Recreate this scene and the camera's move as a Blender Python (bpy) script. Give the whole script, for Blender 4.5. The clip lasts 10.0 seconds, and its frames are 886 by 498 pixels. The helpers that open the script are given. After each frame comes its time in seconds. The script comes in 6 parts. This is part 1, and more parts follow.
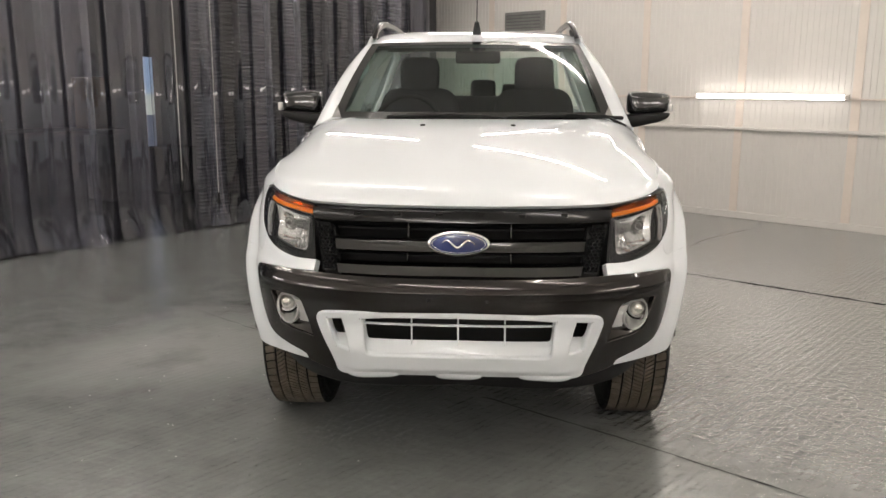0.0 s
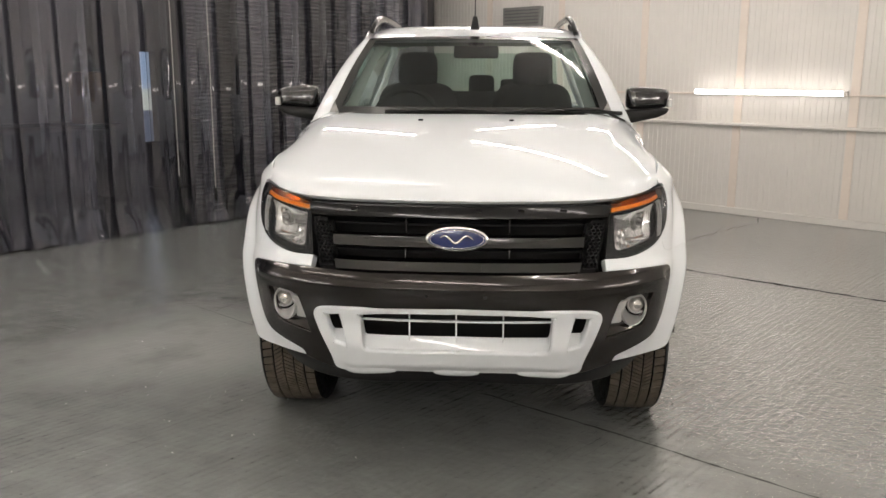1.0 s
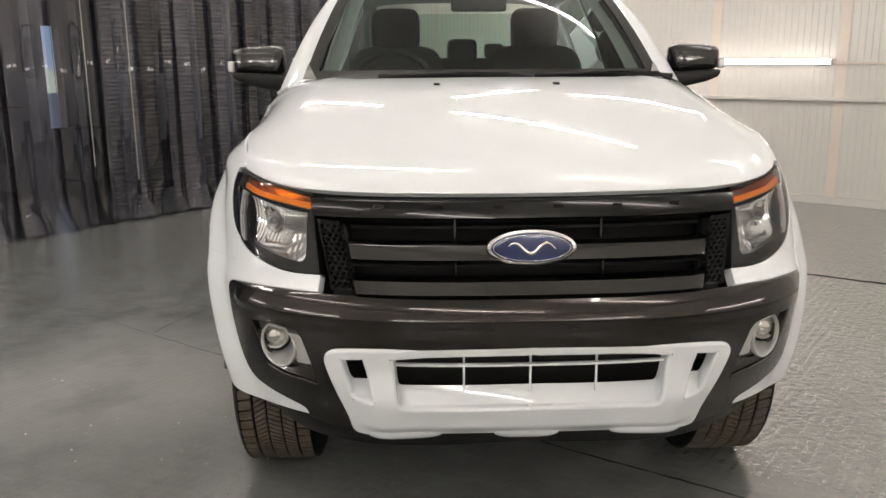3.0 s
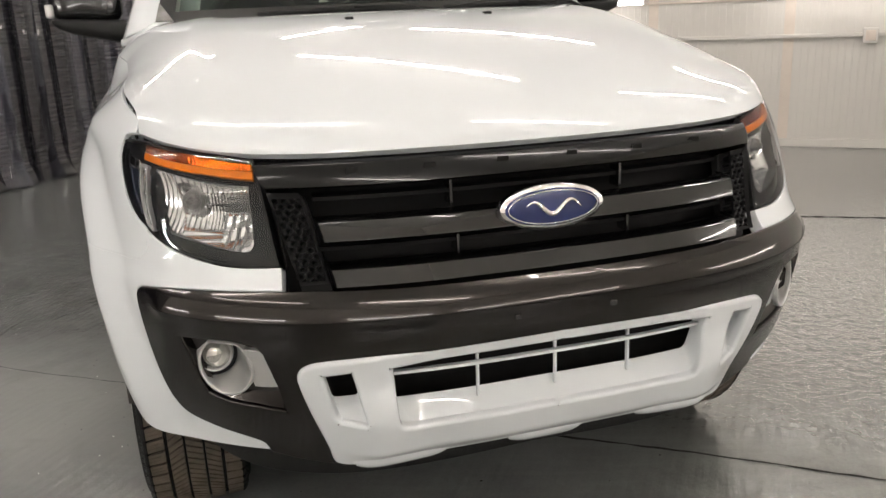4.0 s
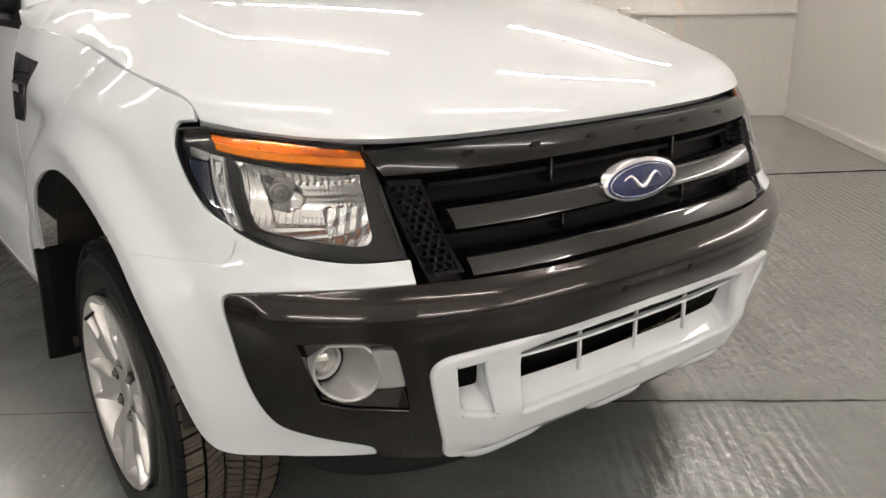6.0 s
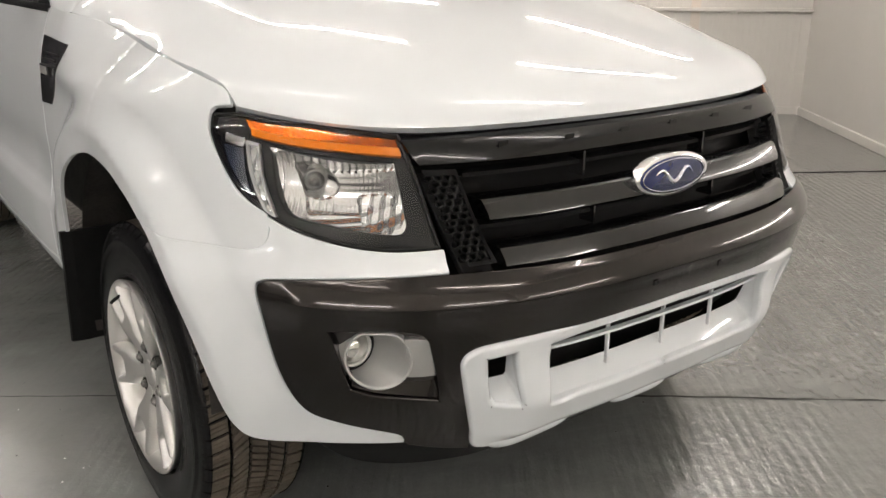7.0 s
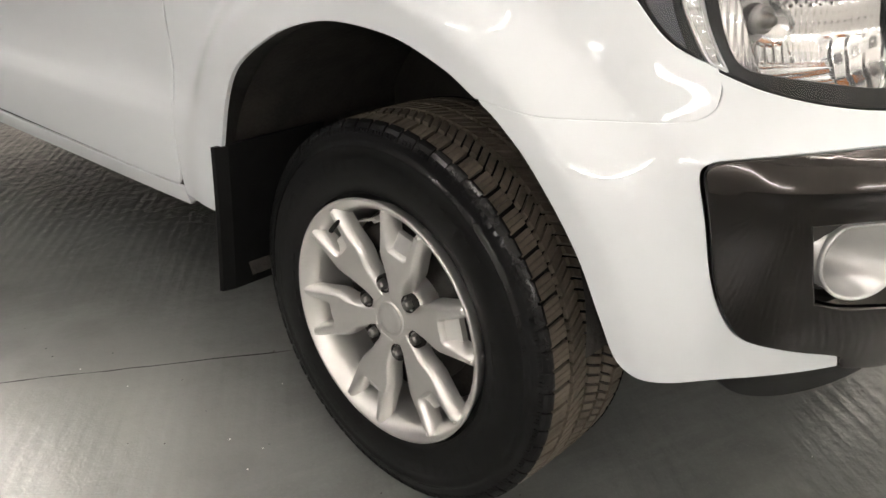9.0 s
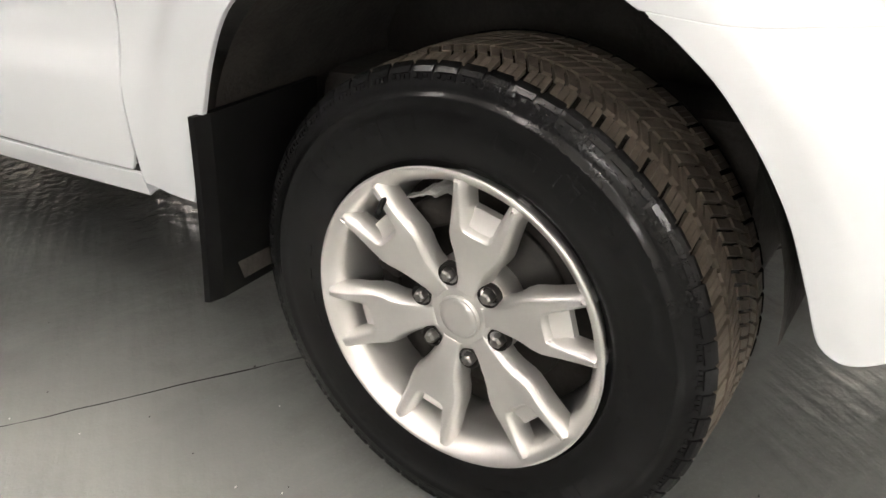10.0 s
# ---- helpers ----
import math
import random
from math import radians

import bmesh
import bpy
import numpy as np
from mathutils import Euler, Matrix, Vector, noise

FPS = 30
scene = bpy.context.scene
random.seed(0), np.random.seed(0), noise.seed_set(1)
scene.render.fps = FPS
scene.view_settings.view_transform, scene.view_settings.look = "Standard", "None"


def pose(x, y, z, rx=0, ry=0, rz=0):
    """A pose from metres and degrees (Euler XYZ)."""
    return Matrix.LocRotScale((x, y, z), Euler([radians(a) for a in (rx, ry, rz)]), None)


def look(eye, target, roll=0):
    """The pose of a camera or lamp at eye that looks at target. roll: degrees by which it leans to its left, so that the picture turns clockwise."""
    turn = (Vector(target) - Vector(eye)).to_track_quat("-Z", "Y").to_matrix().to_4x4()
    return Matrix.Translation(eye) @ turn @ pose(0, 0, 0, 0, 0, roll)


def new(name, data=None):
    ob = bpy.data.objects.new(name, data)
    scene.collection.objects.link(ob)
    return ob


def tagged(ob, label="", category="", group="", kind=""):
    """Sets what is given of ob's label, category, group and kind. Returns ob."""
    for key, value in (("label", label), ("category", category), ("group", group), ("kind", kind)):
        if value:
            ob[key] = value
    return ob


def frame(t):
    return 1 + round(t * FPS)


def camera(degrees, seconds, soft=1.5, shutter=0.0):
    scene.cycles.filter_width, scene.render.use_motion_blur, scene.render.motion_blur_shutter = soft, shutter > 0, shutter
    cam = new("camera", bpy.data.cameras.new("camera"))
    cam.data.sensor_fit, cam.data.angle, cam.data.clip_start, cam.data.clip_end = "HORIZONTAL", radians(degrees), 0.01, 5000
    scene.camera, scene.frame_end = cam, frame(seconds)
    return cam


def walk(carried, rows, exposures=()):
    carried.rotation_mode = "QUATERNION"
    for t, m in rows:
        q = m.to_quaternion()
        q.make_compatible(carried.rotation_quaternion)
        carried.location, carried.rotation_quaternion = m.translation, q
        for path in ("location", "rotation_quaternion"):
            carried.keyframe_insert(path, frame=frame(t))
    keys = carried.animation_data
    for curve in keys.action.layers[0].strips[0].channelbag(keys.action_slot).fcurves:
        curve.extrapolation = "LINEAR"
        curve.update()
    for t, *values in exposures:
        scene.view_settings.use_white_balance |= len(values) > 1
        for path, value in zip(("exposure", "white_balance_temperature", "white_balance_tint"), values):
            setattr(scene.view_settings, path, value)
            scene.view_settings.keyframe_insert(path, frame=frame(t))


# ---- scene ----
cam = camera(56.0, 10.0)
PATH = [
    (0, (0.129, -2.958, 1.501), (0.006, -1.0, 1.108), 0.1),
    (0.5, (0.133, -2.953, 1.504), (0.016, -0.997, 1.105), -0.0),
    (1, (0.126, -2.94, 1.495), (0.009, -0.984, 1.093), 0.2),
    (1.5, (0.061, -2.848, 1.485), (-0.049, -0.895, 1.07), 0.0),
    (2, (-0.05, -2.666, 1.464), (-0.117, -0.713, 1.035), -1.0),
    (2.2, (-0.092, -2.551, 1.45), (-0.136, -0.602, 1.006), -1.0),
    (3.3, (-0.398, -1.835, 1.364), (-0.214, 0.107, 0.923), -0.8),
    (3.5, (-0.473, -1.713, 1.348), (-0.182, 0.21, 0.882), -1.3),
    (4, (-0.69, -1.496, 1.304), (-0.127, 0.346, 0.765), -2.3),
    (4.5, (-0.924, -1.31, 1.307), (-0.111, 0.418, 0.714), -3.3),
    (5, (-1.186, -1.213, 1.326), (-0.199, 0.422, 0.732), -3.5),
    (5.5, (-1.335, -1.152, 1.328), (-0.213, 0.394, 0.736), -1.9),
    (6.8, (-1.368, -1.083, 1.321), (-0.226, 0.432, 0.689), -0.2),
    (7, (-1.396, -1.081, 1.322), (-0.264, 0.444, 0.695), 0.2),
    (7.5, (-1.517, -1.029, 1.323), (-0.416, 0.524, 0.708), 1.3),
    (8, (-1.64, -0.795, 1.284), (-0.569, 0.769, 0.645), -0.7),
    (8.4, (-1.724, -0.512, 1.224), (-0.59, 0.959, 0.483), -1.5),
    (8.5, (-1.734, -0.472, 1.188), (-0.59, 0.995, 0.453), -1.6),
    (9, (-1.802, -0.206, 1.123), (-0.485, 1.075, 0.334), -1.4),
    (9.5, (-1.796, 0.011, 1.075), (-0.371, 1.146, 0.25), -2.7),
    (10, (-1.769, 0.256, 1.009), (-0.278, 1.272, 0.145), -2.6),
]
walk(cam, [(t, look(eye, target, roll)) for t, eye, target, roll in PATH], ((0.0, 0.03), (7.9, 0.04), (8.5, 0.16), (9.0, 0.42), (9.5, 0.52), (10.0, 0.92)))

# ---- world and lights ----
world = bpy.data.worlds.new("world")
scene.world = world
world.use_nodes = True
world.node_tree.nodes["Background"].inputs["Color"].default_value = (0.55, 0.62, 0.7, 1)
world.node_tree.nodes["Background"].inputs["Strength"].default_value = 0.3


# ---- materials ----
def material(name, colour, rough=0.5, metal=0.0, coat=0.0, var=0.0, scale=8.0, bump=0.0, bump_scale=60.0, rvar=0.0, spec=0.5):
    """A surface with its colour, and a coarse and a fine variation of tone, gloss and relief."""
    m = bpy.data.materials.new(name)
    m.use_nodes = True
    n, l = m.node_tree.nodes, m.node_tree.links
    b = n["Principled BSDF"]
    b.inputs["Base Color"].default_value = (*colour, 1)
    b.inputs["Roughness"].default_value = rough
    b.inputs["Metallic"].default_value = metal
    b.inputs["Coat Weight"].default_value = coat
    b.inputs["Coat Roughness"].default_value = 0.03
    b.inputs["Specular IOR Level"].default_value = spec
    tc = n.new("ShaderNodeTexCoord")
    if var or rvar:
        a, f = n.new("ShaderNodeTexNoise"), n.new("ShaderNodeTexNoise")
        a.inputs["Scale"].default_value, a.inputs["Detail"].default_value = scale, 5
        f.inputs["Scale"].default_value, f.inputs["Detail"].default_value = scale * 11, 3
        l.new(tc.outputs["Object"], a.inputs["Vector"])
        l.new(tc.outputs["Object"], f.inputs["Vector"])
        mix = n.new("ShaderNodeMath")
        mix.operation = "MULTIPLY_ADD"
        mix.inputs[1].default_value = 0.4
        l.new(f.outputs["Fac"], mix.inputs[0])
        l.new(a.outputs["Fac"], mix.inputs[2])
        if var:
            r = n.new("ShaderNodeValToRGB")
            r.color_ramp.elements[0].position, r.color_ramp.elements[1].position = 0.45, 0.95
            r.color_ramp.elements[0].color = (*[max(0, c * (1 - var)) for c in colour], 1)
            r.color_ramp.elements[1].color = (*[min(1, c * (1 + var)) for c in colour], 1)
            l.new(mix.outputs[0], r.inputs["Fac"])
            l.new(r.outputs["Color"], b.inputs["Base Color"])
        if rvar:
            g = n.new("ShaderNodeMapRange")
            g.inputs["From Min"].default_value, g.inputs["From Max"].default_value = 0.45, 0.95
            g.inputs["To Min"].default_value, g.inputs["To Max"].default_value = max(0.02, rough - rvar), min(1, rough + rvar)
            l.new(mix.outputs[0], g.inputs["Value"])
            l.new(g.outputs["Result"], b.inputs["Roughness"])
    if bump:
        t, k = n.new("ShaderNodeTexNoise"), n.new("ShaderNodeBump")
        t.inputs["Scale"].default_value, t.inputs["Detail"].default_value = bump_scale, 4
        k.inputs["Strength"].default_value, k.inputs["Distance"].default_value = 1.0, bump
        l.new(tc.outputs["Object"], t.inputs["Vector"])
        l.new(t.outputs["Fac"], k.inputs["Height"])
        l.new(k.outputs["Normal"], b.inputs["Normal"])
    return m


def clear(name, tint, gloss=0.02, ior=1.5, body=0.0, body_colour=(0.5, 0.5, 0.5)):
    """A thin clear pane: see-through with a tint, and a mirror-like sheen by its angle. body: how much of it is cloudy."""
    m = bpy.data.materials.new(name)
    m.use_nodes = True
    n, l = m.node_tree.nodes, m.node_tree.links
    n.remove(n["Principled BSDF"])
    t, g, f, x = n.new("ShaderNodeBsdfTransparent"), n.new("ShaderNodeBsdfGlossy"), n.new("ShaderNodeFresnel"), n.new("ShaderNodeMixShader")
    t.inputs["Color"].default_value = (*tint, 1)
    g.inputs["Roughness"].default_value = gloss
    f.inputs["IOR"].default_value = ior
    first = t
    if body:
        d, y = n.new("ShaderNodeBsdfDiffuse"), n.new("ShaderNodeMixShader")
        d.inputs["Color"].default_value = (*body_colour, 1)
        y.inputs["Fac"].default_value = body
        l.new(t.outputs[0], y.inputs[1])
        l.new(d.outputs[0], y.inputs[2])
        first = y
    l.new(f.outputs["Fac"], x.inputs["Fac"])
    l.new(first.outputs[0], x.inputs[1])
    l.new(g.outputs[0], x.inputs[2])
    l.new(x.outputs[0], n["Material Output"].inputs["Surface"])
    return m


def glow(name, colour, strength):
    m = bpy.data.materials.new(name)
    m.use_nodes = True
    b = m.node_tree.nodes["Principled BSDF"]
    b.inputs["Base Color"].default_value = (0.8, 0.8, 0.8, 1)
    b.inputs["Emission Color"].default_value = (*colour, 1)
    b.inputs["Emission Strength"].default_value = strength
    return m


WHITE = material("white_paint", (0.662, 0.69, 0.706), 0.7, coat=1.0, var=0.012, scale=3, spec=0.0)
GREY = material("dark_grey_metallic_paint", (0.022, 0.0186, 0.0166), 0.18, metal=0.95, coat=0.6, var=0.12, scale=90)
TOPBAR = material("dark_grille_paint", (0.010, 0.010, 0.0098), 0.25, metal=0.9, coat=0.35, var=0.1, scale=60)
GREYBAR = material("gunmetal_grille_paint", (0.017, 0.017, 0.0165), 0.24, metal=0.95, coat=0.8, var=0.1, scale=60)
BLACK = material("black_plastic", (0.008, 0.008, 0.008), 0.5, spec=0.22, var=0.2, scale=30, bump=0.0003, bump_scale=900)
GLOSSBLACK = material("gloss_black_plastic", (0.01, 0.01, 0.01), 0.12, coat=0.6, var=0.1)
LINER = material("wheel_arch_liner", (0.027, 0.0245, 0.022), 0.75, spec=0.2, var=0.4, scale=12, bump=0.002, bump_scale=90)
# dark depth of the grille gaps put into the colour; mudflaps use it too
VOID = material("matt_black_plastic", (0.005, 0.005, 0.005), 0.6, spec=0.12, var=0.2, scale=30)
CHROME = material("chrome", (0.85, 0.85, 0.86), 0.07, metal=1.0)
SATIN = material("satin_silver_plastic", (0.50, 0.50, 0.49), 0.3, metal=0.6, var=0.03, scale=20)
ALLOY = material("silver_alloy_paint", (0.68, 0.67, 0.65), 0.34, metal=0.8, coat=0.3, var=0.04, scale=12)
RUBBER = material("tyre_rubber", (0.0030, 0.0030, 0.0031), 0.55, coat=0.5, spec=0.05, var=0.12, scale=30, bump=0.0002, bump_scale=500)
RUBBER.node_tree.nodes["Principled BSDF"].inputs["Coat Roughness"].default_value = 0.17
TREAD = material("tread_rubber", (0.088, 0.073, 0.056), 0.75, spec=0.3, var=0.35, scale=22, bump=0.0006, bump_scale=400)
AMBER = material("amber_lens", (0.50, 0.095, 0.003), 0.14, metal=0.9, var=0.3, scale=60)
SEAT = material("dark_seat_cloth", (0.018, 0.018, 0.02), 0.9, var=0.3, scale=40, bump=0.001, bump_scale=500)
TRIM = material("pale_cabin_trim", (0.17, 0.18, 0.17), 0.8, var=0.06, scale=10)
STEEL = material("dull_steel", (0.24, 0.235, 0.225), 0.45, metal=0.9, var=0.4, scale=20)
BLUE = material("blue_badge_enamel", (0.012, 0.02, 0.085), 0.15, coat=0.8, var=0.1)
WALLW = material("white_wall_panel", (0.66, 0.64, 0.60), 0.5, var=0.035, scale=1.2, bump=0.0006, bump_scale=30, rvar=0.08)
POST = material("cream_post_paint", (0.70, 0.63, 0.56), 0.55, var=0.05, scale=3)
CEIL = material("pale_ceiling_panel", (0.66, 0.65, 0.62), 0.6, var=0.05, scale=1)
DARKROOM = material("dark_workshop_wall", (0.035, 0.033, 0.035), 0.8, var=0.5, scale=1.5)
CABLE = material("pale_cord", (0.30, 0.29, 0.28), 0.6, var=0.05)
GLASS = clear("window_glass", (0.68, 0.80, 0.74), 0.01)
LENS = clear("clear_lens", (0.96, 0.97, 0.98), 0.01)


def smoky_strip():
    """Plastic strips, each a little more or less smoky than the next."""
    m = clear("smoky_pvc_strip", (0.55, 0.55, 0.60), 0.02, 1.85, 0.12, (0.26, 0.26, 0.325))
    n, l = m.node_tree.nodes, m.node_tree.links
    own, tint, body = n.new("ShaderNodeObjectInfo"), n.new("ShaderNodeMapRange"), n.new("ShaderNodeMapRange")
    cloud = [k for k in n if k.type == "BSDF_DIFFUSE"][0]
    mixer = cloud.outputs[0].links[0].to_node
    tone = n.new("ShaderNodeCombineColor")
    see = [k for k in n if k.type == "BSDF_TRANSPARENT"][0]
    tint.inputs["To Min"].default_value, tint.inputs["To Max"].default_value = 0.26, 0.82
    body.inputs["To Min"].default_value, body.inputs["To Max"].default_value = 0.04, 0.27
    blue = n.new("ShaderNodeMath")
    blue.operation, blue.inputs[1].default_value = "MULTIPLY", 1.09
    l.new(own.outputs["Random"], tint.inputs["Value"])
    l.new(own.outputs["Random"], body.inputs["Value"])
    l.new(tint.outputs["Result"], blue.inputs[0])
    for k in ("Red", "Green"):
        l.new(tint.outputs["Result"], tone.inputs[k])
    l.new(blue.outputs[0], tone.inputs["Blue"])
    l.new(tone.outputs["Color"], see.inputs["Color"])
    l.new(body.outputs["Result"], mixer.inputs["Fac"])
    return m


PVC = smoky_strip()
TUBE = glow("tube_light", (1.035, 0.955, 0.905), 52.0)
LEFTTUBE = glow("dim_tube_light", (1.035, 0.955, 0.905), 76.0)
LONGTUBE = glow("soft_tube_light", (1.035, 0.955, 0.905), 8.0)
RIGHTTUBE = glow("bright_tube_light", (1.035, 0.955, 0.905), 70.0)
SIDETUBE = glow("side_tube_light", (1.035, 0.955, 0.905), 37.0)
WALLTUBE = glow("wall_tube_light", (1.0, 0.965, 0.945), 46.0)


def floor_paint():
    m = material("grey_floor_paint", (0.150, 0.156, 0.149), 0.17, coat=0.35, var=0.13, scale=7.0, rvar=0.05, spec=0.95)
    n, l = m.node_tree.nodes, m.node_tree.links
    tc = [k for k in n if k.type == "TEX_COORD"][0]
    b = n["Principled BSDF"]
    turn = n.new("ShaderNodeMapping")
    turn.vector_type = "TEXTURE"
    turn.inputs["Rotation"].default_value = (0, 0, radians(52))
    turn.inputs["Scale"].default_value = (0.16, 0.022, 1)
    l.new(tc.outputs["Object"], turn.inputs["Vector"])
    ridge, grit, patch, lump = (n.new("ShaderNodeTexNoise") for _ in range(4))
    for node, size, detail in ((ridge, 0.8, 4), (grit, 150, 4), (patch, 0.9, 3), (lump, 24, 4)):
        node.inputs["Scale"].default_value, node.inputs["Detail"].default_value = size, detail
    l.new(turn.outputs["Vector"], ridge.inputs["Vector"])
    for node in (grit, patch, lump):
        l.new(tc.outputs["Object"], node.inputs["Vector"])
    # rough trowelled concrete past the long joint, smoother paint before it and towards the curtain side
    split, lane = n.new("ShaderNodeSeparateXYZ"), n.new("ShaderNodeVectorMath")
    far, side, near, fade = (n.new("ShaderNodeMapRange") for _ in range(4))
    roughest, amount, lesser = (n.new("ShaderNodeMath") for _ in range(3))
    l.new(tc.outputs["Object"], split.inputs["Vector"])
    lane.operation = "DOT_PRODUCT"
    lane.inputs[1].default_value = (0.621, 0.784, 0)
    l.new(tc.outputs["Object"], lane.inputs[0])
    for node, source, x0, x1, y0, y1 in ((far, lane.outputs["Value"], 0.74, 1.0, 0.0, 1.0), (side, split.outputs["X"], -1.0, 1.1, 0.22, 1.0), (near, split.outputs["X"], -0.1, 0.5, 0.40, 0.24), (fade, split.outputs["X"], -1.0, -0.5, 0.18, 0.40)):
        for key, value in (("From Min", x0), ("From Max", x1), ("To Min", y0), ("To Max", y1)):
            node.inputs[key].default_value = value
        l.new(source, node.inputs["Value"])
    roughest.operation, amount.operation, lesser.operation = "MULTIPLY", "MAXIMUM", "MINIMUM"
    l.new(far.outputs["Result"], roughest.inputs[0])
    l.new(side.outputs["Result"], roughest.inputs[1])
    l.new(roughest.outputs[0], amount.inputs[0])
    l.new(near.outputs["Result"], lesser.inputs[0])
    l.new(fade.outputs["Result"], lesser.inputs[1])
    ahead, either = n.new("ShaderNodeMapRange"), n.new("ShaderNodeMath")
    ahead.interpolation_type, either.operation = "SMOOTHSTEP", "MAXIMUM"
    for key, value in (("From Min", -0.2), ("From Max", 1.3), ("To Min", 0.48), ("To Max", 0.0)):
        ahead.inputs[key].default_value = value
    l.new(split.outputs["Y"], ahead.inputs["Value"])
    l.new(ahead.outputs["Result"], either.inputs[0])
    l.new(lesser.outputs[0], either.inputs[1])
    l.new(either.outputs[0], amount.inputs[1])
    both, mul, add, rows, worn = (n.new("ShaderNodeMath") for _ in range(5))
    both.operation = mul.operation = add.operation = rows.operation = "MULTIPLY_ADD"
    mul.operation, worn.operation = "MULTIPLY", "MULTIPLY"
    l.new(lump.outputs["Fac"], both.inputs[0])
    both.inputs[1].default_value = 1.1
    l.new(ridge.outputs["Fac"], both.inputs[2])
    # trowel rows that come and go
    comb = n.new("ShaderNodeTexWave")
    comb.bands_direction = "Y"
    comb.inputs["Scale"].default_value, comb.inputs["Distortion"].default_value, comb.inputs["Detail"].default_value = 0.16, 2.0, 2
    l.new(turn.outputs["Vector"], comb.inputs["Vector"])
    l.new(comb.outputs["Fac"], worn.inputs[0])
    l.new(patch.outputs["Fac"], worn.inputs[1])
    l.new(worn.outputs[0], rows.inputs[0])
    rows.inputs[1].default_value = 0.5
    l.new(both.outputs[0], rows.inputs[2])
    l.new(rows.outputs[0], mul.inputs[0])
    l.new(amount.outputs[0], mul.inputs[1])
    l.new(grit.outputs["Fac"], add.inputs[0])
    add.inputs[1].default_value = 0.075
    l.new(mul.outputs[0], add.inputs[2])
    # brightness painted into the floor colour beside the front wheel, with a ragged edge
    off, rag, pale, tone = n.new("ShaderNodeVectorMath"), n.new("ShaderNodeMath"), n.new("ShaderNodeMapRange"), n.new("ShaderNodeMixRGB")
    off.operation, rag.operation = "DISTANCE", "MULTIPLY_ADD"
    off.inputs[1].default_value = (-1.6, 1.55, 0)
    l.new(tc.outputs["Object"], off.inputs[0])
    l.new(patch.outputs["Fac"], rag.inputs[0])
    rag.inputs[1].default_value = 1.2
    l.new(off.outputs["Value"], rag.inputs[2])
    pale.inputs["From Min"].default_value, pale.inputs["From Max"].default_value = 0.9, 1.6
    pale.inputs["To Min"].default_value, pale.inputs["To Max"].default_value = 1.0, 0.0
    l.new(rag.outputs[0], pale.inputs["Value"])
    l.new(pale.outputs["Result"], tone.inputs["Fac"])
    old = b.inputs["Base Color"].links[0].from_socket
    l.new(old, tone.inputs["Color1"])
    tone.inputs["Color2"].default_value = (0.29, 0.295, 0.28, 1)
    # scuffs, specks and darker stains in the paint
    scuff, speck, stain = (n.new("ShaderNodeTexNoise") for _ in range(3))
    long = n.new("ShaderNodeMapping")
    long.vector_type = "TEXTURE"
    long.inputs["Rotation"].default_value, long.inputs["Scale"].default_value = (0, 0, radians(-20)), (0.30, 0.035, 1)
    l.new(tc.outputs["Object"], long.inputs["Vector"])
    l.new(long.outputs["Vector"], scuff.inputs["Vector"])
    last = tone.outputs["Color"]
    for node, size, detail, lo, hi, most, shade in ((scuff, 1.0, 6, 0.50, 0.80, 0.22, (0.25, 0.25, 0.238)), (speck, 160.0, 2, 0.56, 0.80, 0.25, (0.26, 0.26, 0.245)), (stain, 2.6, 6, 0.50, 0.74, 0.55, (0.105, 0.106, 0.099))):
        node.inputs["Scale"].default_value, node.inputs["Detail"].default_value = size, detail
        if node is not scuff:
            l.new(tc.outputs["Object"], node.inputs["Vector"])
        much, over = n.new("ShaderNodeMapRange"), n.new("ShaderNodeMixRGB")
        for key, value in (("From Min", lo), ("From Max", hi), ("To Min", 0.0), ("To Max", most)):
            much.inputs[key].default_value = value
        l.new(node.outputs["Fac"], much.inputs["Value"])
        l.new(much.outputs["Result"], over.inputs["Fac"])
        l.new(last, over.inputs["Color1"])
        over.inputs["Color2"].default_value = (*shade, 1)
        last = over.outputs["Color"]
    l.new(last, b.inputs["Base Color"])
    dull = n.new("ShaderNodeMapRange")
    dull.interpolation_type = "SMOOTHERSTEP"
    for key, value in (("From Min", -2.2), ("From Max", 0.3), ("To Min", 0.26), ("To Max", 0.09)):
        dull.inputs[key].default_value = value
    l.new(split.outputs["X"], dull.inputs["Value"])
    l.new(dull.outputs["Result"], b.inputs["Coat Roughness"])
    sealed = n.new("ShaderNodeMapRange")
    sealed.interpolation_type = "SMOOTHERSTEP"
    for key, value in (("From Min", -2.0), ("From Max", 2.5), ("To Min", 0.20), ("To Max", 1.0)):
        sealed.inputs[key].default_value = value
    l.new(split.outputs["X"], sealed.inputs["Value"])
    l.new(sealed.outputs["Result"], b.inputs["Coat Weight"])
    k = n.new("ShaderNodeBump")
    k.inputs["Strength"].default_value, k.inputs["Distance"].default_value = 1.0, 0.0065
    l.new(add.outputs[0], k.inputs["Height"])
    l.new(k.outputs["Normal"], b.inputs["Normal"])
    l.new(k.outputs["Normal"], b.inputs["Coat Normal"])
    return m


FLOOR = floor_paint()


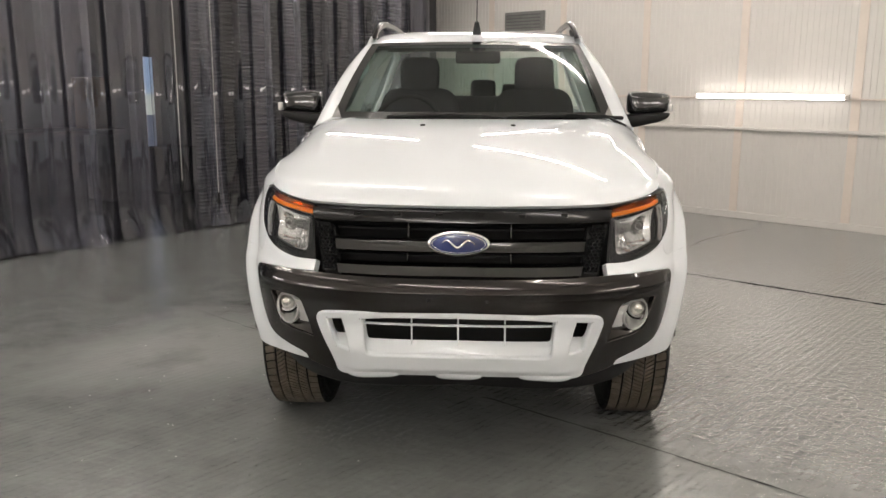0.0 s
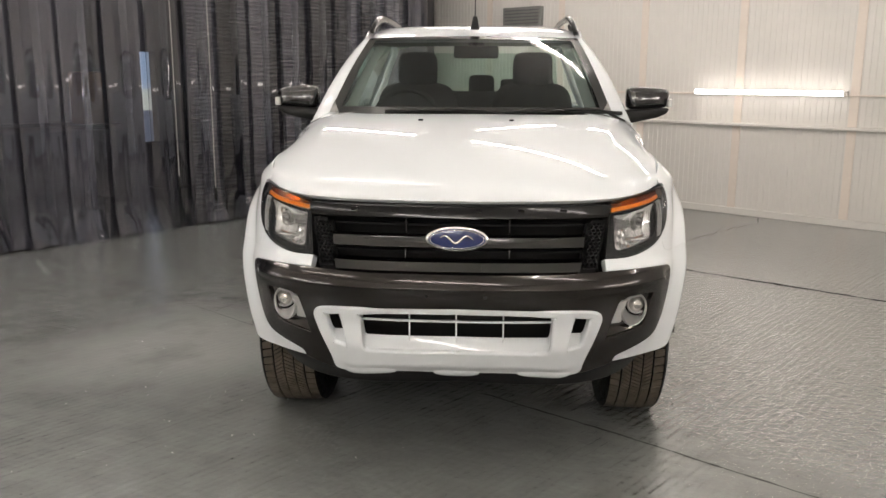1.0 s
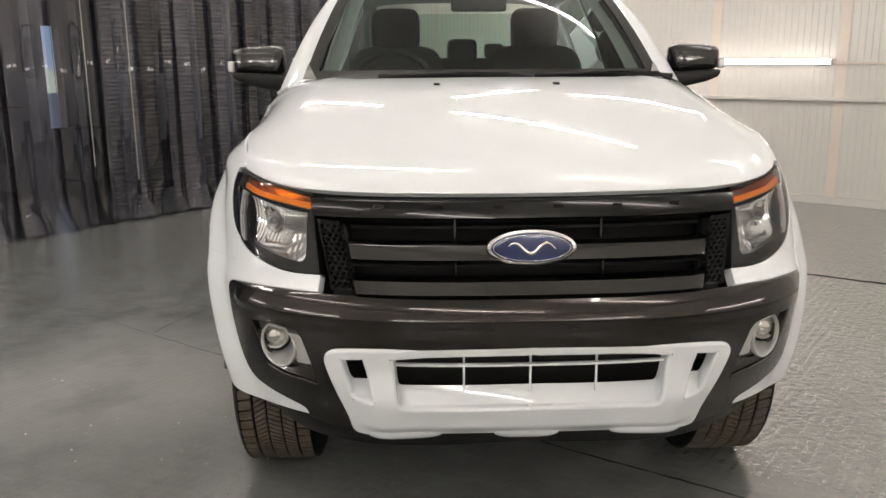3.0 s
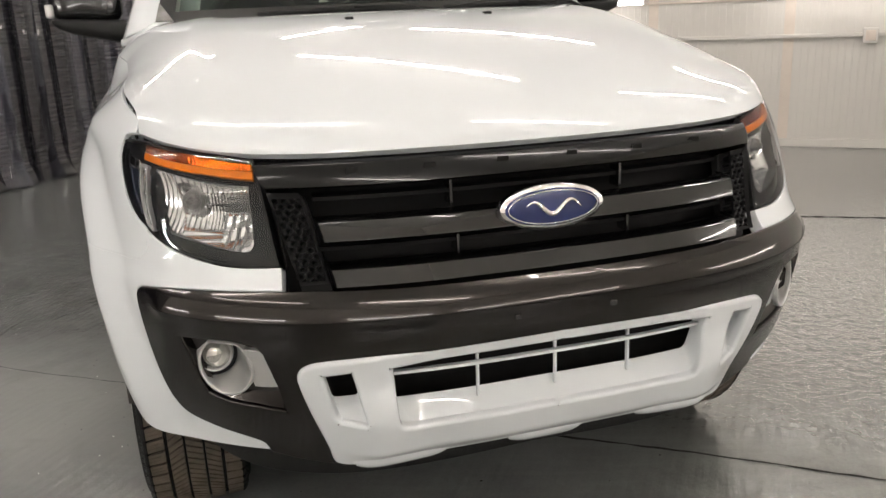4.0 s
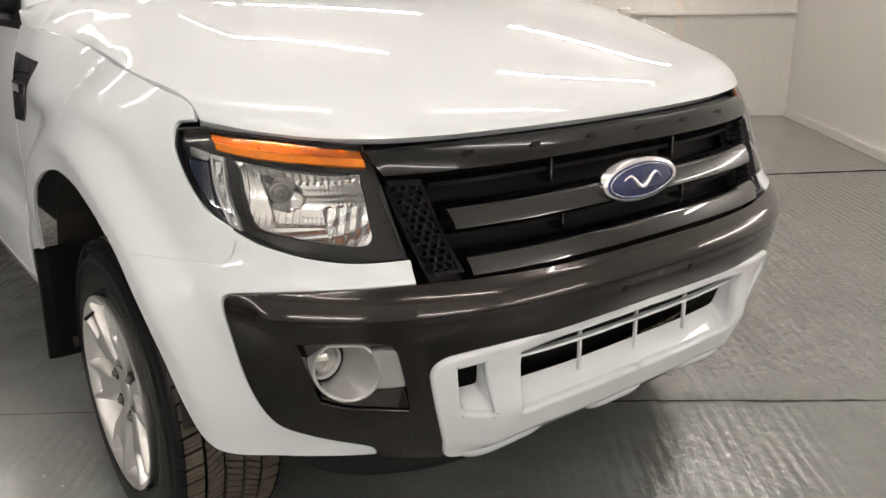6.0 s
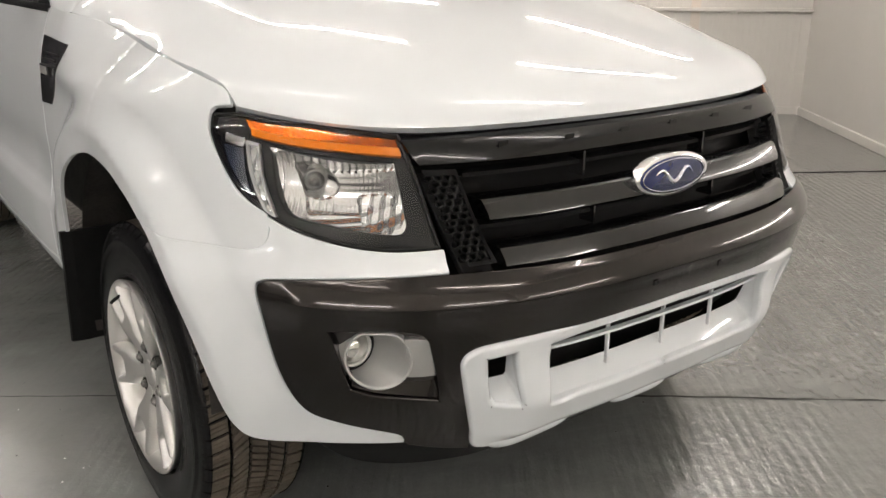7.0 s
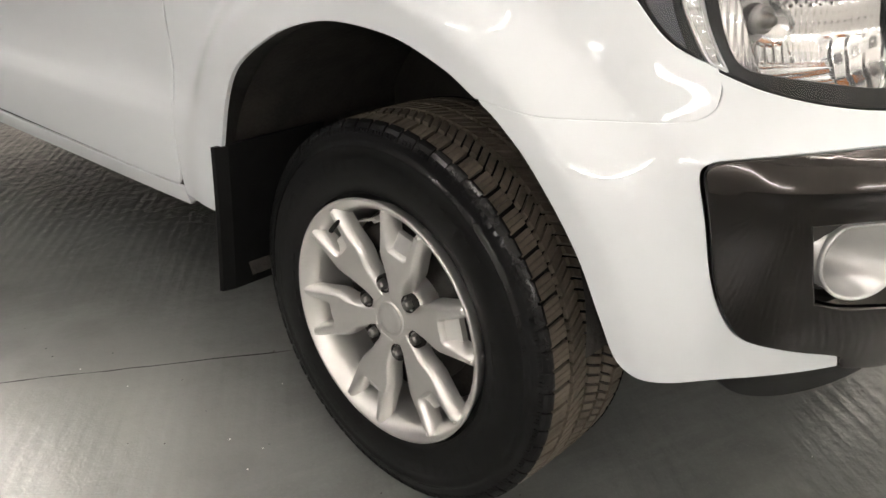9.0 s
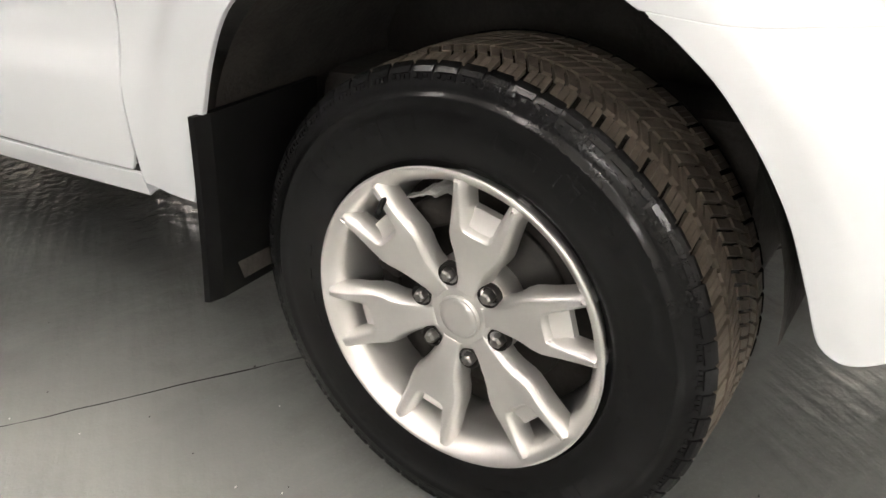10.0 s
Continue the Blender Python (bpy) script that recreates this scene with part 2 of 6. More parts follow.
# ---- the body's shape: one skin round nose and flank, by plan angle and height ----
AXLE, AXLE_R, P = 0.855, 4.07, 2.9
NOSE = ((0.30, 0.10), (0.40, 0.05), (0.46, 0.03), (0.55, -0.01), (0.66, -0.045), (0.73, -0.062), (0.785, -0.055),
        (0.83, -0.012), (0.90, 0.022), (0.97, 0.05), (1.03, 0.085), (1.08, 0.13), (1.15, 0.21), (1.25, 0.34))
HALF = ((0.30, 0.85), (0.40, 0.89), (0.50, 0.905), (0.60, 0.912), (0.75, 0.914), (0.85, 0.908), (0.95, 0.900),
        (1.03, 0.888), (1.08, 0.872), (1.13, 0.846), (1.18, 0.806), (1.25, 0.72))


def curve(table, v):
    """A smooth curve through the rows of a short table."""
    if v <= table[0][0]:
        return table[0][1]
    if v >= table[-1][0]:
        return table[-1][1]
    i = max(k for k in range(len(table) - 1) if table[k][0] <= v)
    (x0, y0), (x1, y1) = table[i], table[i + 1]

    def slope(k):
        if 0 < k < len(table) - 1:
            return (table[k + 1][1] - table[k - 1][1]) / (table[k + 1][0] - table[k - 1][0])
        return 0.5 * ((y1 - y0) / (x1 - x0))
    h, u = x1 - x0, (v - x0) / (x1 - x0)
    return ((2 * u ** 3 - 3 * u ** 2 + 1) * y0 + (u ** 3 - 2 * u ** 2 + u) * h * slope(i)
            + (3 * u ** 2 - 2 * u ** 3) * y1 + (u ** 3 - u ** 2) * h * slope(i + 1))


def ease(a, b, v):
    v = min(1.0, max(0.0, (v - a) / (b - a)))
    return v * v * (3 - 2 * v)


def flare(y, z):
    """How far the wheel arches and the haunch over the front wheel swell out of the flank."""
    r, rear = math.hypot(y - AXLE, z - 0.47), math.hypot(y - AXLE_R, z - 0.47)
    swell = 0.046 - 0.034 * ease(0.02, 0.30, y - AXLE) * ease(0.95, 0.60, z)
    out = max(0.0, swell * (1 - ease(0.52, 0.62, r)) - 0.17 * max(0.0, 0.52 - r) * (1 - ease(0.0, 0.25, y - AXLE)), 0.034 * (1 - ease(0.48, 0.70, rear)))
    haunch = 0.036 * math.exp(-((z - 1.082) / 0.052) ** 2) * ease(0.46, 0.78, y) * (1 - ease(1.0, 1.40, y))
    return out + haunch


SIDE = ((0.30, 0.85), (0.40, 0.89), (0.50, 0.905), (0.60, 0.912), (0.75, 0.914), (0.85, 0.908), (0.95, 0.902),
        (1.05, 0.896), (1.12, 0.885), (1.18, 0.868), (1.25, 0.838), (1.32, 0.80))


def flank(y, z):
    """Half the body's width beside and behind the front axle: a shoulder, a hollow and a rounded foot along the doors."""
    doors, back = ease(1.2, 1.7, y) * (1 - ease(3.25, 3.60, y)), ease(0.80, 1.30, y)
    return curve(HALF, z) * (1 - back) + curve(SIDE, z) * back + doors * (
        0.018 * ease(0.745, 0.675, z) - 0.020 * math.exp(-((z - 0.79) / 0.085) ** 2) - 0.03 * (1 - ease(0.40, 0.53, z)))


def skin(w, z):
    """The skin's place: w is the plan angle from the nose (0) to the front axle (pi/2), and past that pi/2 plus metres."""
    if w <= math.pi / 2:
        s, c = math.sin(w), max(0.0, math.cos(w))
        k = (s ** P + c ** P) ** (-1 / P)
        s *= k
        x, y = curve(HALF, z) * s, AXLE - (AXLE - curve(NOSE, z)) * c * k
    else:
        y, s = AXLE + w - math.pi / 2, 1.0
        x = flank(y, z)
    return x + flare(y, z) * s ** 3, y, z


def w_of_x(x, z):
    s = min(1.0, x / curve(HALF, z))
    return math.atan2(s, (1 - s ** P) ** (1 / P))


def w_of_y(y, z):
    if y >= AXLE:
        return math.pi / 2 + y - AXLE
    c = min(1.0, (AXLE - y) / (AXLE - curve(NOSE, z)))
    return math.atan2((1 - c ** P) ** (1 / P), c)


# ---- building tools ----
def mesh_of(bm, name, smooth=True):
    me = bpy.data.meshes.new(name)
    bm.to_mesh(me)
    bm.free()
    me.polygons.foreach_set("use_smooth", [smooth] * len(me.polygons))
    return me


def part(name, bm, mat, parent=None, label="", smooth=False):
    """Links a bmesh or a mesh as one object, under a thing or a part if one is given."""
    me = bm if isinstance(bm, bpy.types.Mesh) else mesh_of(bm, name, smooth)
    if not me.materials:
        me.materials.append(mat)
    ob = new(name, me)
    ob.parent = parent
    return tagged(ob, label)


def thing(name, label, category, group="", at=(0, 0, 0)):
    ob = new(name)
    ob.location = at
    return tagged(ob, label, category, group)


def block(bm, centre, size, bevel=0.0, turn=None):
    made = bmesh.ops.create_cube(bm, size=1.0)["verts"]
    bmesh.ops.scale(bm, verts=made, vec=size)
    if bevel:
        edges = list({e for v in made for e in v.link_edges})
        made = bmesh.ops.bevel(bm, geom=edges, offset=bevel, segments=2, profile=0.6, affect="EDGES")["verts"]
    if turn is not None:
        bmesh.ops.transform(bm, matrix=turn, verts=made)
    bmesh.ops.translate(bm, verts=made, vec=centre)
    return made


def lathe(bm, profile, n=64, axis="x", start=0.0, closed=False):
    """Turns a profile of (radius, along) round the x or the y axis."""
    rings = []
    for k in range(n):
        a = start + 2 * math.pi * k / n
        c, s = math.cos(a), math.sin(a)
        rings.append([bm.verts.new((h, r * c, r * s) if axis == "x" else ((r * c, h, r * s) if axis == "y" else (r * c, r * s, h))) for r, h in profile])
    m = len(profile)
    for k in range(n):
        a, b = rings[k], rings[(k + 1) % n]
        for i in range(m if closed else m - 1):
            j = (i + 1) % m
            bm.faces.new((a[i], a[j], b[j], b[i]))
    return rings


def pipe(bm, points, radius, n=8, cap=True):
    """A round bar along points; radius may be a list."""
    pts = [Vector(p) for p in points]
    rs = radius if isinstance(radius, (list, tuple)) else [radius] * len(pts)
    rings, up = [], None
    for i, p in enumerate(pts):
        d = (pts[min(i + 1, len(pts) - 1)] - pts[max(i - 1, 0)]).normalized()
        if up is None:
            up = d.cross(Vector((0, 0, 1)) if abs(d.z) < 0.9 else Vector((1, 0, 0))).normalized()
        up = (up - d * up.dot(d)).normalized()
        side = d.cross(up)
        rings.append([bm.verts.new(p + rs[i] * (math.cos(2 * math.pi * k / n) * up + math.sin(2 * math.pi * k / n) * side)) for k in range(n)])
    for a, b in zip(rings, rings[1:]):
        for k in range(n):
            bm.faces.new((a[k], a[(k + 1) % n], b[(k + 1) % n], b[k]))
    if cap:
        bm.faces.new(rings[0][::-1])
        bm.faces.new(rings[-1])


def grid_faces(bm, rows, flip=False):
    vs = [[bm.verts.new(p) for p in row] for row in rows]
    for a, b in zip(vs, vs[1:]):
        for i in range(len(a) - 1):
            q = (a[i], a[i + 1], b[i + 1], b[i])
            bm.faces.new(q[::-1] if flip else q)
    return vs


def mirrored(me, name=None):
    """A copy of a mesh on the other side of the x = 0 plane."""
    out = me.copy()
    normals = [tuple(c.vector) for c in me.corner_normals] if me.has_custom_normals else None
    out.transform(Matrix.Diagonal((-1, 1, 1, 1)))
    out.flip_normals()
    if normals:
        new_normals = [None] * len(normals)
        where = {}
        for p in me.polygons:
            for li in p.loop_indices:
                where[(p.index, me.loops[li].vertex_index)] = normals[li]
        for p in out.polygons:
            for li in p.loop_indices:
                x, y, z = where[(p.index, out.loops[li].vertex_index)]
                new_normals[li] = (-x, y, z)
        out.normals_split_custom_set(new_normals)
    return out


def pair(name, me, mat, parent, label=""):
    """The same part on both sides of the truck."""
    a = part(name, me, mat, parent, label)
    b = part(name, mirrored(me), mat, parent, label)
    return a, b


def outline(points, sub=6, closed=True):
    """Points (kind, a, z[, 1]) to (w, z) along smooth runs; kind 'x' or 'y' says which of the two a is; a trailing 1 makes a sharp corner."""
    pts = [(w_of_x(p[1], p[2]) if p[0] == "x" else w_of_y(p[1], p[2]), p[2], len(p) > 3) for p in points]
    n = len(pts)
    out = []
    for i in range(n if closed else n - 1):
        a, b = pts[i], pts[(i + 1) % n]
        pa = a if a[2] else pts[(i - 1) % n]
        nb = b if b[2] else pts[(i + 2) % n]
        if not closed and i == 0:
            pa = a
        if not closed and i == n - 2:
            nb = b
        length = math.hypot(b[0] - a[0], b[1] - a[1])
        for k in range(sub):
            u = k / sub
            q = []
            for c in (0, 1):
                ma = (b[c] - pa[c]) / 2 * min(1, 2 * length / max(1e-6, length + math.hypot(a[0] - pa[0], a[1] - pa[1])))
                mb = (nb[c] - a[c]) / 2 * min(1, 2 * length / max(1e-6, length + math.hypot(nb[0] - b[0], nb[1] - b[1])))
                q.append((2 * u ** 3 - 3 * u ** 2 + 1) * a[c] + (u ** 3 - 2 * u ** 2 + u) * ma + (3 * u ** 2 - 2 * u ** 3) * b[c] + (u ** 3 - u ** 2) * mb)
            out.append((max(0.0, q[0]), q[1]))
    if not closed:
        out.append(pts[-1][:2])
    return out


def inside(poly, x, y):
    """Which of the points lie inside the polygon (arrays)."""
    p = np.asarray(poly)
    hit = np.zeros(len(x), bool)
    for (x0, y0), (x1, y1) in zip(p, np.roll(p, -1, 0)):
        if y0 != y1:
            hit ^= ((y0 > y) != (y1 > y)) & (x < (x1 - x0) * (y - y0) / (y1 - y0) + x0)
    return hit


def on_skin(w, z, off=None):
    """Place and outward normal on the skin at (w, z), moved outward by off(x, y, z)."""
    def base(w, z):
        return Vector(skin(w, z))

    def normal(f, w, z, e=0.003):
        d = (f(w + e, z) - f(max(0.0, w - e), z)).cross(f(w, z + e) - f(w, z - e))
        return d.normalized()

    def moved(w, z):
        p = base(w, z)
        return p + normal(base, w, z) * off(*p)
    if off is None:
        return base(w, z), normal(base, w, z)
    return moved(w, z), normal(moved, w, z)


def sheet(name, edge, holes=(), off=None, step=0.02, lip=0.004, depth=0.02, both=False, creases=()):
    """A panel of the skin within an outline of (w, z), with rounded, thick edges. both: joined with its mirror image across the nose."""
    from mathutils.geometry import delaunay_2d_cdt
    loops = [edge, *holes]
    pts, cons = [], []
    for lp in loops:
        k = len(pts)
        pts += [Vector(p) for p in lp]
        cons += [(k + i, k + (i + 1) % len(lp)) for i in range(len(lp))]
    a = np.asarray(edge)
    gx, gy = np.meshgrid(np.arange(a[:, 0].min(), a[:, 0].max(), step), np.arange(a[:, 1].min(), a[:, 1].max(), step * 0.7))
    gx[1::2] += step / 2
    gx, gy = gx.ravel(), gy.ravel()
    for z in creases:
        keep = np.abs(gy - z) > 0.006
        run = np.arange(a[:, 0].min(), a[:, 0].max(), step * 0.7)
        gx = np.concatenate((gx[keep], run, run))
        gy = np.concatenate((gy[keep], run * 0 + z - 0.0016, run * 0 + z + 0.0016))
    ok = inside(edge, gx, gy)
    for h in holes:
        ok &= ~inside(h, gx, gy)
    allp = np.asarray([tuple(p) for p in pts])
    gx, gy = gx[ok], gy[ok]
    if len(gx):
        near = ((gx[:, None] - allp[None, :, 0]) ** 2 + (gy[:, None] - allp[None, :, 1]) ** 2).min(1) > (0.45 * step) ** 2
        pts += [Vector((x, y)) for x, y in zip(gx[near], gy[near])]
    v2, _, tris, *_ = delaunay_2d_cdt(pts, cons, [], 0, 1e-7)
    c = np.asarray([[sum(v2[i][k] for i in t) / 3 for k in (0, 1)] for t in tris])
    keep = inside(edge, c[:, 0], c[:, 1])
    for h in holes:
        keep &= ~inside(h, c[:, 0], c[:, 1])
    verts, normals = [], []
    for w, z in v2:
        p, q = on_skin(max(0.0, w), z, off)
        verts.append(p)
        normals.append(q)
    faces = []
    for t, k in zip(tris, keep):
        if k:
            p, q, r = (verts[i] for i in t)
            faces.append(tuple(t) if (q - p).cross(r - p).dot(normals[t[0]]) > 0 else tuple(t)[::-1])
    if depth:
        for li, lp in enumerate(loops):
            ring = []
            n = len(lp)
            area = sum(lp[i][0] * lp[(i + 1) % n][1] - lp[(i + 1) % n][0] * lp[i][1] for i in range(n))
            sign = (1 if area > 0 else -1) * (1 if li == 0 else -1)
            ps = [on_skin(w, z, off) for w, z in lp]
            for i in range(n):
                p, q = ps[i]
                t = (ps[(i + 1) % n][0] - ps[i - 1][0])
                t.normalize()
                side = t.cross(q) * sign
                k = len(verts)
                verts.extend((p, p + side * lip * 0.7 - q * lip * 0.3, p + side * lip - q * lip, p + side * lip - q * depth))
                normals.extend((q, (q + side).normalized(), side, side))
                ring.append(k)
            for i in range(n):
                j = (i + 1) % n
                if lp[i][0] < 1e-4 and lp[j][0] < 1e-4:
                    continue
                for s in range(3):
                    f = (ring[i] + s, ring[i] + s + 1, ring[j] + s + 1, ring[j] + s)
                    p, q, r = (verts[m] for m in f[:3])
                    faces.append(f if (q - p).cross(r - p).dot(normals[ring[i] + s + 1]) > 0 else f[::-1])
    if both:
        k = len(verts)
        verts += [Vector((-v.x, v.y, v.z)) for v in verts]
        normals += [Vector((-v.x, v.y, v.z)) for v in normals]
        faces += [tuple(i + k for i in f[::-1]) for f in faces]
    me = bpy.data.meshes.new(name)
    me.from_pydata([tuple(v) for v in verts], [], faces)
    me.polygons.foreach_set("use_smooth", [True] * len(me.polygons))
    me.normals_split_custom_set_from_vertices([tuple(v) for v in normals])
    return me


def well(name, outer, inner, d0, d1, both=False, rings=4, off=None):
    """The walls of a recess, from one outline at depth d0 to another (of as many points) at depth d1."""
    bm = bmesh.new()
    rows = []
    for k in range(rings + 1):
        u = k / rings
        e = u
        row = []
        for (w0, z0), (w1, z1) in zip(outer, inner):
            w, z = w0 + (w1 - w0) * e, z0 + (z1 - z0) * e
            p, q = on_skin(w, z)
            lift = off(*p) * (1 - u) if off else 0.0
            row.append(p + q * (lift - d0 - (d1 - d0) * u))
        rows.append(row + row[:1])
    grid_faces(bm, rows)
    if both:
        mid = [f for f in bm.faces if all(abs(v.co.x) < 1e-5 for v in f.verts)]
        bmesh.ops.delete(bm, geom=mid, context="FACES")
        grid_faces(bm, [[Vector((-p.x, p.y, p.z)) for p in row] for row in rows], True)
        mid = [f for f in bm.faces if all(abs(v.co.x) < 1e-5 for v in f.verts)]
        bmesh.ops.delete(bm, geom=mid, context="FACES")
    bmesh.ops.remove_doubles(bm, verts=bm.verts, dist=1e-5)
    bmesh.ops.recalc_face_normals(bm, faces=bm.faces)
    return mesh_of(bm, name)


def shrink(lp, s, dw=0.0, dz=0.0):
    """An outline drawn in towards its middle."""
    cw, cz = sum(p[0] for p in lp) / len(lp), sum(p[1] for p in lp) / len(lp)
    return [(max(0.0, cw + (w - cw) * s + dw), cz + (z - cz) * s + dz) for w, z in lp]


# ---- the pickup truck ----
truck = thing("pickup_truck", "white double-cab pickup truck with dark grey bumper and grille", "pickup truck")

# hood: a crowned sheet between its front lip and the foot of the windscreen
EDGE_X = ((0.38, 0.778), (0.46, 0.785), (0.635, 0.811), (0.866, 0.808), (1.08, 0.818), (1.26, 0.843))


def rise(t, lip, slope, bend):
    """How the hood climbs from its rounded front lip."""
    return lip * (1 - math.exp(-t / 0.03)) + slope * t - bend * t * t


def hood_at(u, v):
    a = abs(v)
    y0, z0 = 0.092 + 0.13 * a ** 2 + 0.178 * a ** 8, 1.0515 + 0.036 * a ** 6
    y1 = 1.10 + 0.16 * a ** 2
    k = u ** 1.6
    y = y0 + (y1 - y0) * k
    x = a * curve(EDGE_X, 0.38 + (1.26 - 0.38) * k)
    t = y - y0
    flat = ease(0.15, 0.95, u)
    m = (0.45 - 0.35 * flat) * a ** 2 + (0.55 - 0.45 * flat) * a ** 6 + 0.80 * flat * a ** 10
    z = z0 + (1 - m) * rise(t, 0.040, 0.41, 0.176) + m * rise(t, 0.034, 0.165, 0.05)
    crease = 0.645 - (0.55 if y < 0.80 else 0.25) * (y - 0.80) ** 2
    z += 0.0065 * math.exp(-math.hypot(x - crease, 0.007) / 0.06) * ease(0.42, 0.62, y)
    return math.copysign(x, v), y, z


def build_hood():
    bm = bmesh.new()
    nu, nv = 80, 220
    rows = [[hood_at(i / nu, -1 + 2 * j / nv) for j in range(nv + 1)] for i in range(nu + 1)]
    vs = grid_faces(bm, rows)
    ring = vs[0][:] + [r[-1] for r in vs[1:]] + vs[-1][-2::-1] + [r[0] for r in vs[-2:0:-1]]
    low = []
    front = set(vs[0])
    for k, v in enumerate(ring):
        c = Vector((v.co.x * 0.992, v.co.y + (0.020 if v in front else 0), v.co.z - (0.013 if v in front else 0.022)))
        low.append(bm.verts.new(c))
    for k in range(len(ring)):
        j = (k + 1) % len(ring)
        bm.faces.new((ring[k], low[k], low[j], ring[j]))
    bmesh.ops.recalc_face_normals(bm, faces=bm.faces)
    me = mesh_of(bm, "hood")
    me.set_sharp_from_angle(angle=radians(40))
    return me


hood = part("hood", build_hood(), WHITE, truck, "glossy white hood")
for sx in (-1, 1):
    bm = bmesh.new()
    block(bm, (sx * 0.207, 0.90, 1.306), (0.022, 0.03, 0.012), 0.004)
    part("washer_nozzle", bm, BLACK, hood, "small black washer nozzle", True)

# outlines shared by panels that meet
HEAD = [("x", 0.545, 0.852, 1), ("x", 0.552, 0.91), ("x", 0.560, 0.988), ("x", 0.566, 1.046, 1), ("x", 0.62, 1.054), ("x", 0.682, 1.063), ("x", 0.745, 1.071),
        ("y", 0.39, 1.077), ("y", 0.438, 1.073, 1), ("y", 0.424, 1.04), ("y", 0.384, 0.988), ("y", 0.341, 0.943), ("y", 0.294, 0.910),
        ("y", 0.235, 0.881), ("y", 0.171, 0.861), ("y", 0.114, 0.851)]
head = outline(HEAD)


def gap(o):
    return lambda x, y, z: o


# bumper cover, white, both sides
me = sheet("bumper_cover", outline([
    ("x", 0.541, 0.846, 1), ("x", 0.628, 0.845), ("x", 0.699, 0.856), ("x", 0.754, 0.876), ("x", 0.786, 0.900, 1),
    ("y", 0.272, 0.878), ("y", 0.276, 0.852), ("y", 0.297, 0.838), ("y", 0.351, 0.833), ("y", 0.423, 0.835), ("y", 0.485, 0.839), ("y", 0.564, 0.850, 1),
    ("y", 0.529, 0.824), ("y", 0.455, 0.742), ("y", 0.405, 0.648), ("y", 0.376, 0.552), ("y", 0.358, 0.478), ("y", 0.330, 0.447), ("y", 0.287, 0.436),
    ("x", 0.682, 0.440), ("x", 0.592, 0.438, 1), ("x", 0.604, 0.458), ("x", 0.63, 0.470), ("x", 0.705, 0.495), ("x", 0.751, 0.517), ("x", 0.778, 0.556), ("x", 0.799, 0.617),
    ("x", 0.814, 0.694), ("x", 0.822, 0.754), ("x", 0.820, 0.781), ("x", 0.806, 0.794), ("x", 0.714, 0.807), ("x", 0.546, 0.812, 1)]), lip=0.0023, depth=0.03)
pair("bumper_cover", me, WHITE, truck, "glossy white bumper side")

# fender
me = sheet("fender", outline([
    ("y", 0.572, 0.8545, 1), ("y", 0.485, 0.8425), ("y", 0.420, 0.8382), ("y", 0.351, 0.8365), ("y", 0.2985, 0.8415), ("y", 0.279, 0.855), ("y", 0.2765, 0.880), ("y", 0.284, 0.904, 1),
    ("y", 0.341, 0.936), ("y", 0.388, 0.988), ("y", 0.430, 1.04), ("y", 0.446, 1.077), ("y", 0.44, 1.087, 1), ("y", 0.412, 1.090, 1), ("y", 0.43, 1.108), ("y", 0.464, 1.122),
    ("y", 0.635, 1.155), ("y", 0.866, 1.179), ("y", 1.08, 1.210), ("y", 1.229, 1.222), ("y", 1.466, 1.236, 1), ("y", 1.466, 0.9), ("y", 1.468, 0.6), ("y", 1.468, 0.50, 1),
    ("y", 1.340, 0.49, 1), ("y", 1.312, 0.56), ("y", 1.272, 0.653), ("y", 1.224, 0.745), ("y", 1.158, 0.830), ("y", 1.035, 0.899), ("y", 0.95, 0.927), ("y", 0.86, 0.938), ("y", 0.725, 0.925), ("y", 0.625, 0.888)]),
    lip=0.0023, depth=0.010)
pair("fender", me, WHITE, truck, "glossy white front fender")

# dark band of the bumper
dark_edge = outline([
    ("x", 0.0, 0.802, 1), ("x", 0.30, 0.803), ("x", 0.546, 0.806), ("x", 0.714, 0.801), ("x", 0.803, 0.788), ("x", 0.815, 0.777), ("x", 0.816, 0.754),
    ("x", 0.808, 0.694), ("x", 0.793, 0.617), ("x", 0.772, 0.558), ("x", 0.747, 0.522), ("x", 0.703, 0.501), ("x", 0.628, 0.476), ("x", 0.598, 0.462), ("x", 0.584, 0.438, 1),
    ("x", 0.52, 0.418), ("x", 0.464, 0.404, 1), ("x", 0.474, 0.46), ("x", 0.507, 0.553), ("x", 0.529, 0.630), ("x", 0.526, 0.654), ("x", 0.50, 0.668), ("x", 0.42, 0.675),
    ("x", 0.20, 0.683), ("x", 0.0, 0.686, 1)])
fog_hole = outline([("x", 0.740, 0.711, 1), ("x", 0.66, 0.717), ("x", 0.606, 0.709), ("x", 0.588, 0.690, 1), ("x", 0.562, 0.606, 1), ("x", 0.549, 0.546, 1), ("x", 0.60, 0.556), ("x", 0.66, 0.566),
                    ("x", 0.700, 0.580, 1), ("x", 0.714, 0.62), ("x", 0.728, 0.668)])
fog_floor = outline([("x", 0.735, 0.708, 1), ("x", 0.66, 0.713), ("x", 0.61, 0.705), ("x", 0.592, 0.688, 1), ("x", 0.574, 0.612, 1), ("x", 0.566, 0.588, 1), ("x", 0.61, 0.586), ("x", 0.66, 0.588),
                     ("x", 0.695, 0.594, 1), ("x", 0.710, 0.626), ("x", 0.723, 0.668)])


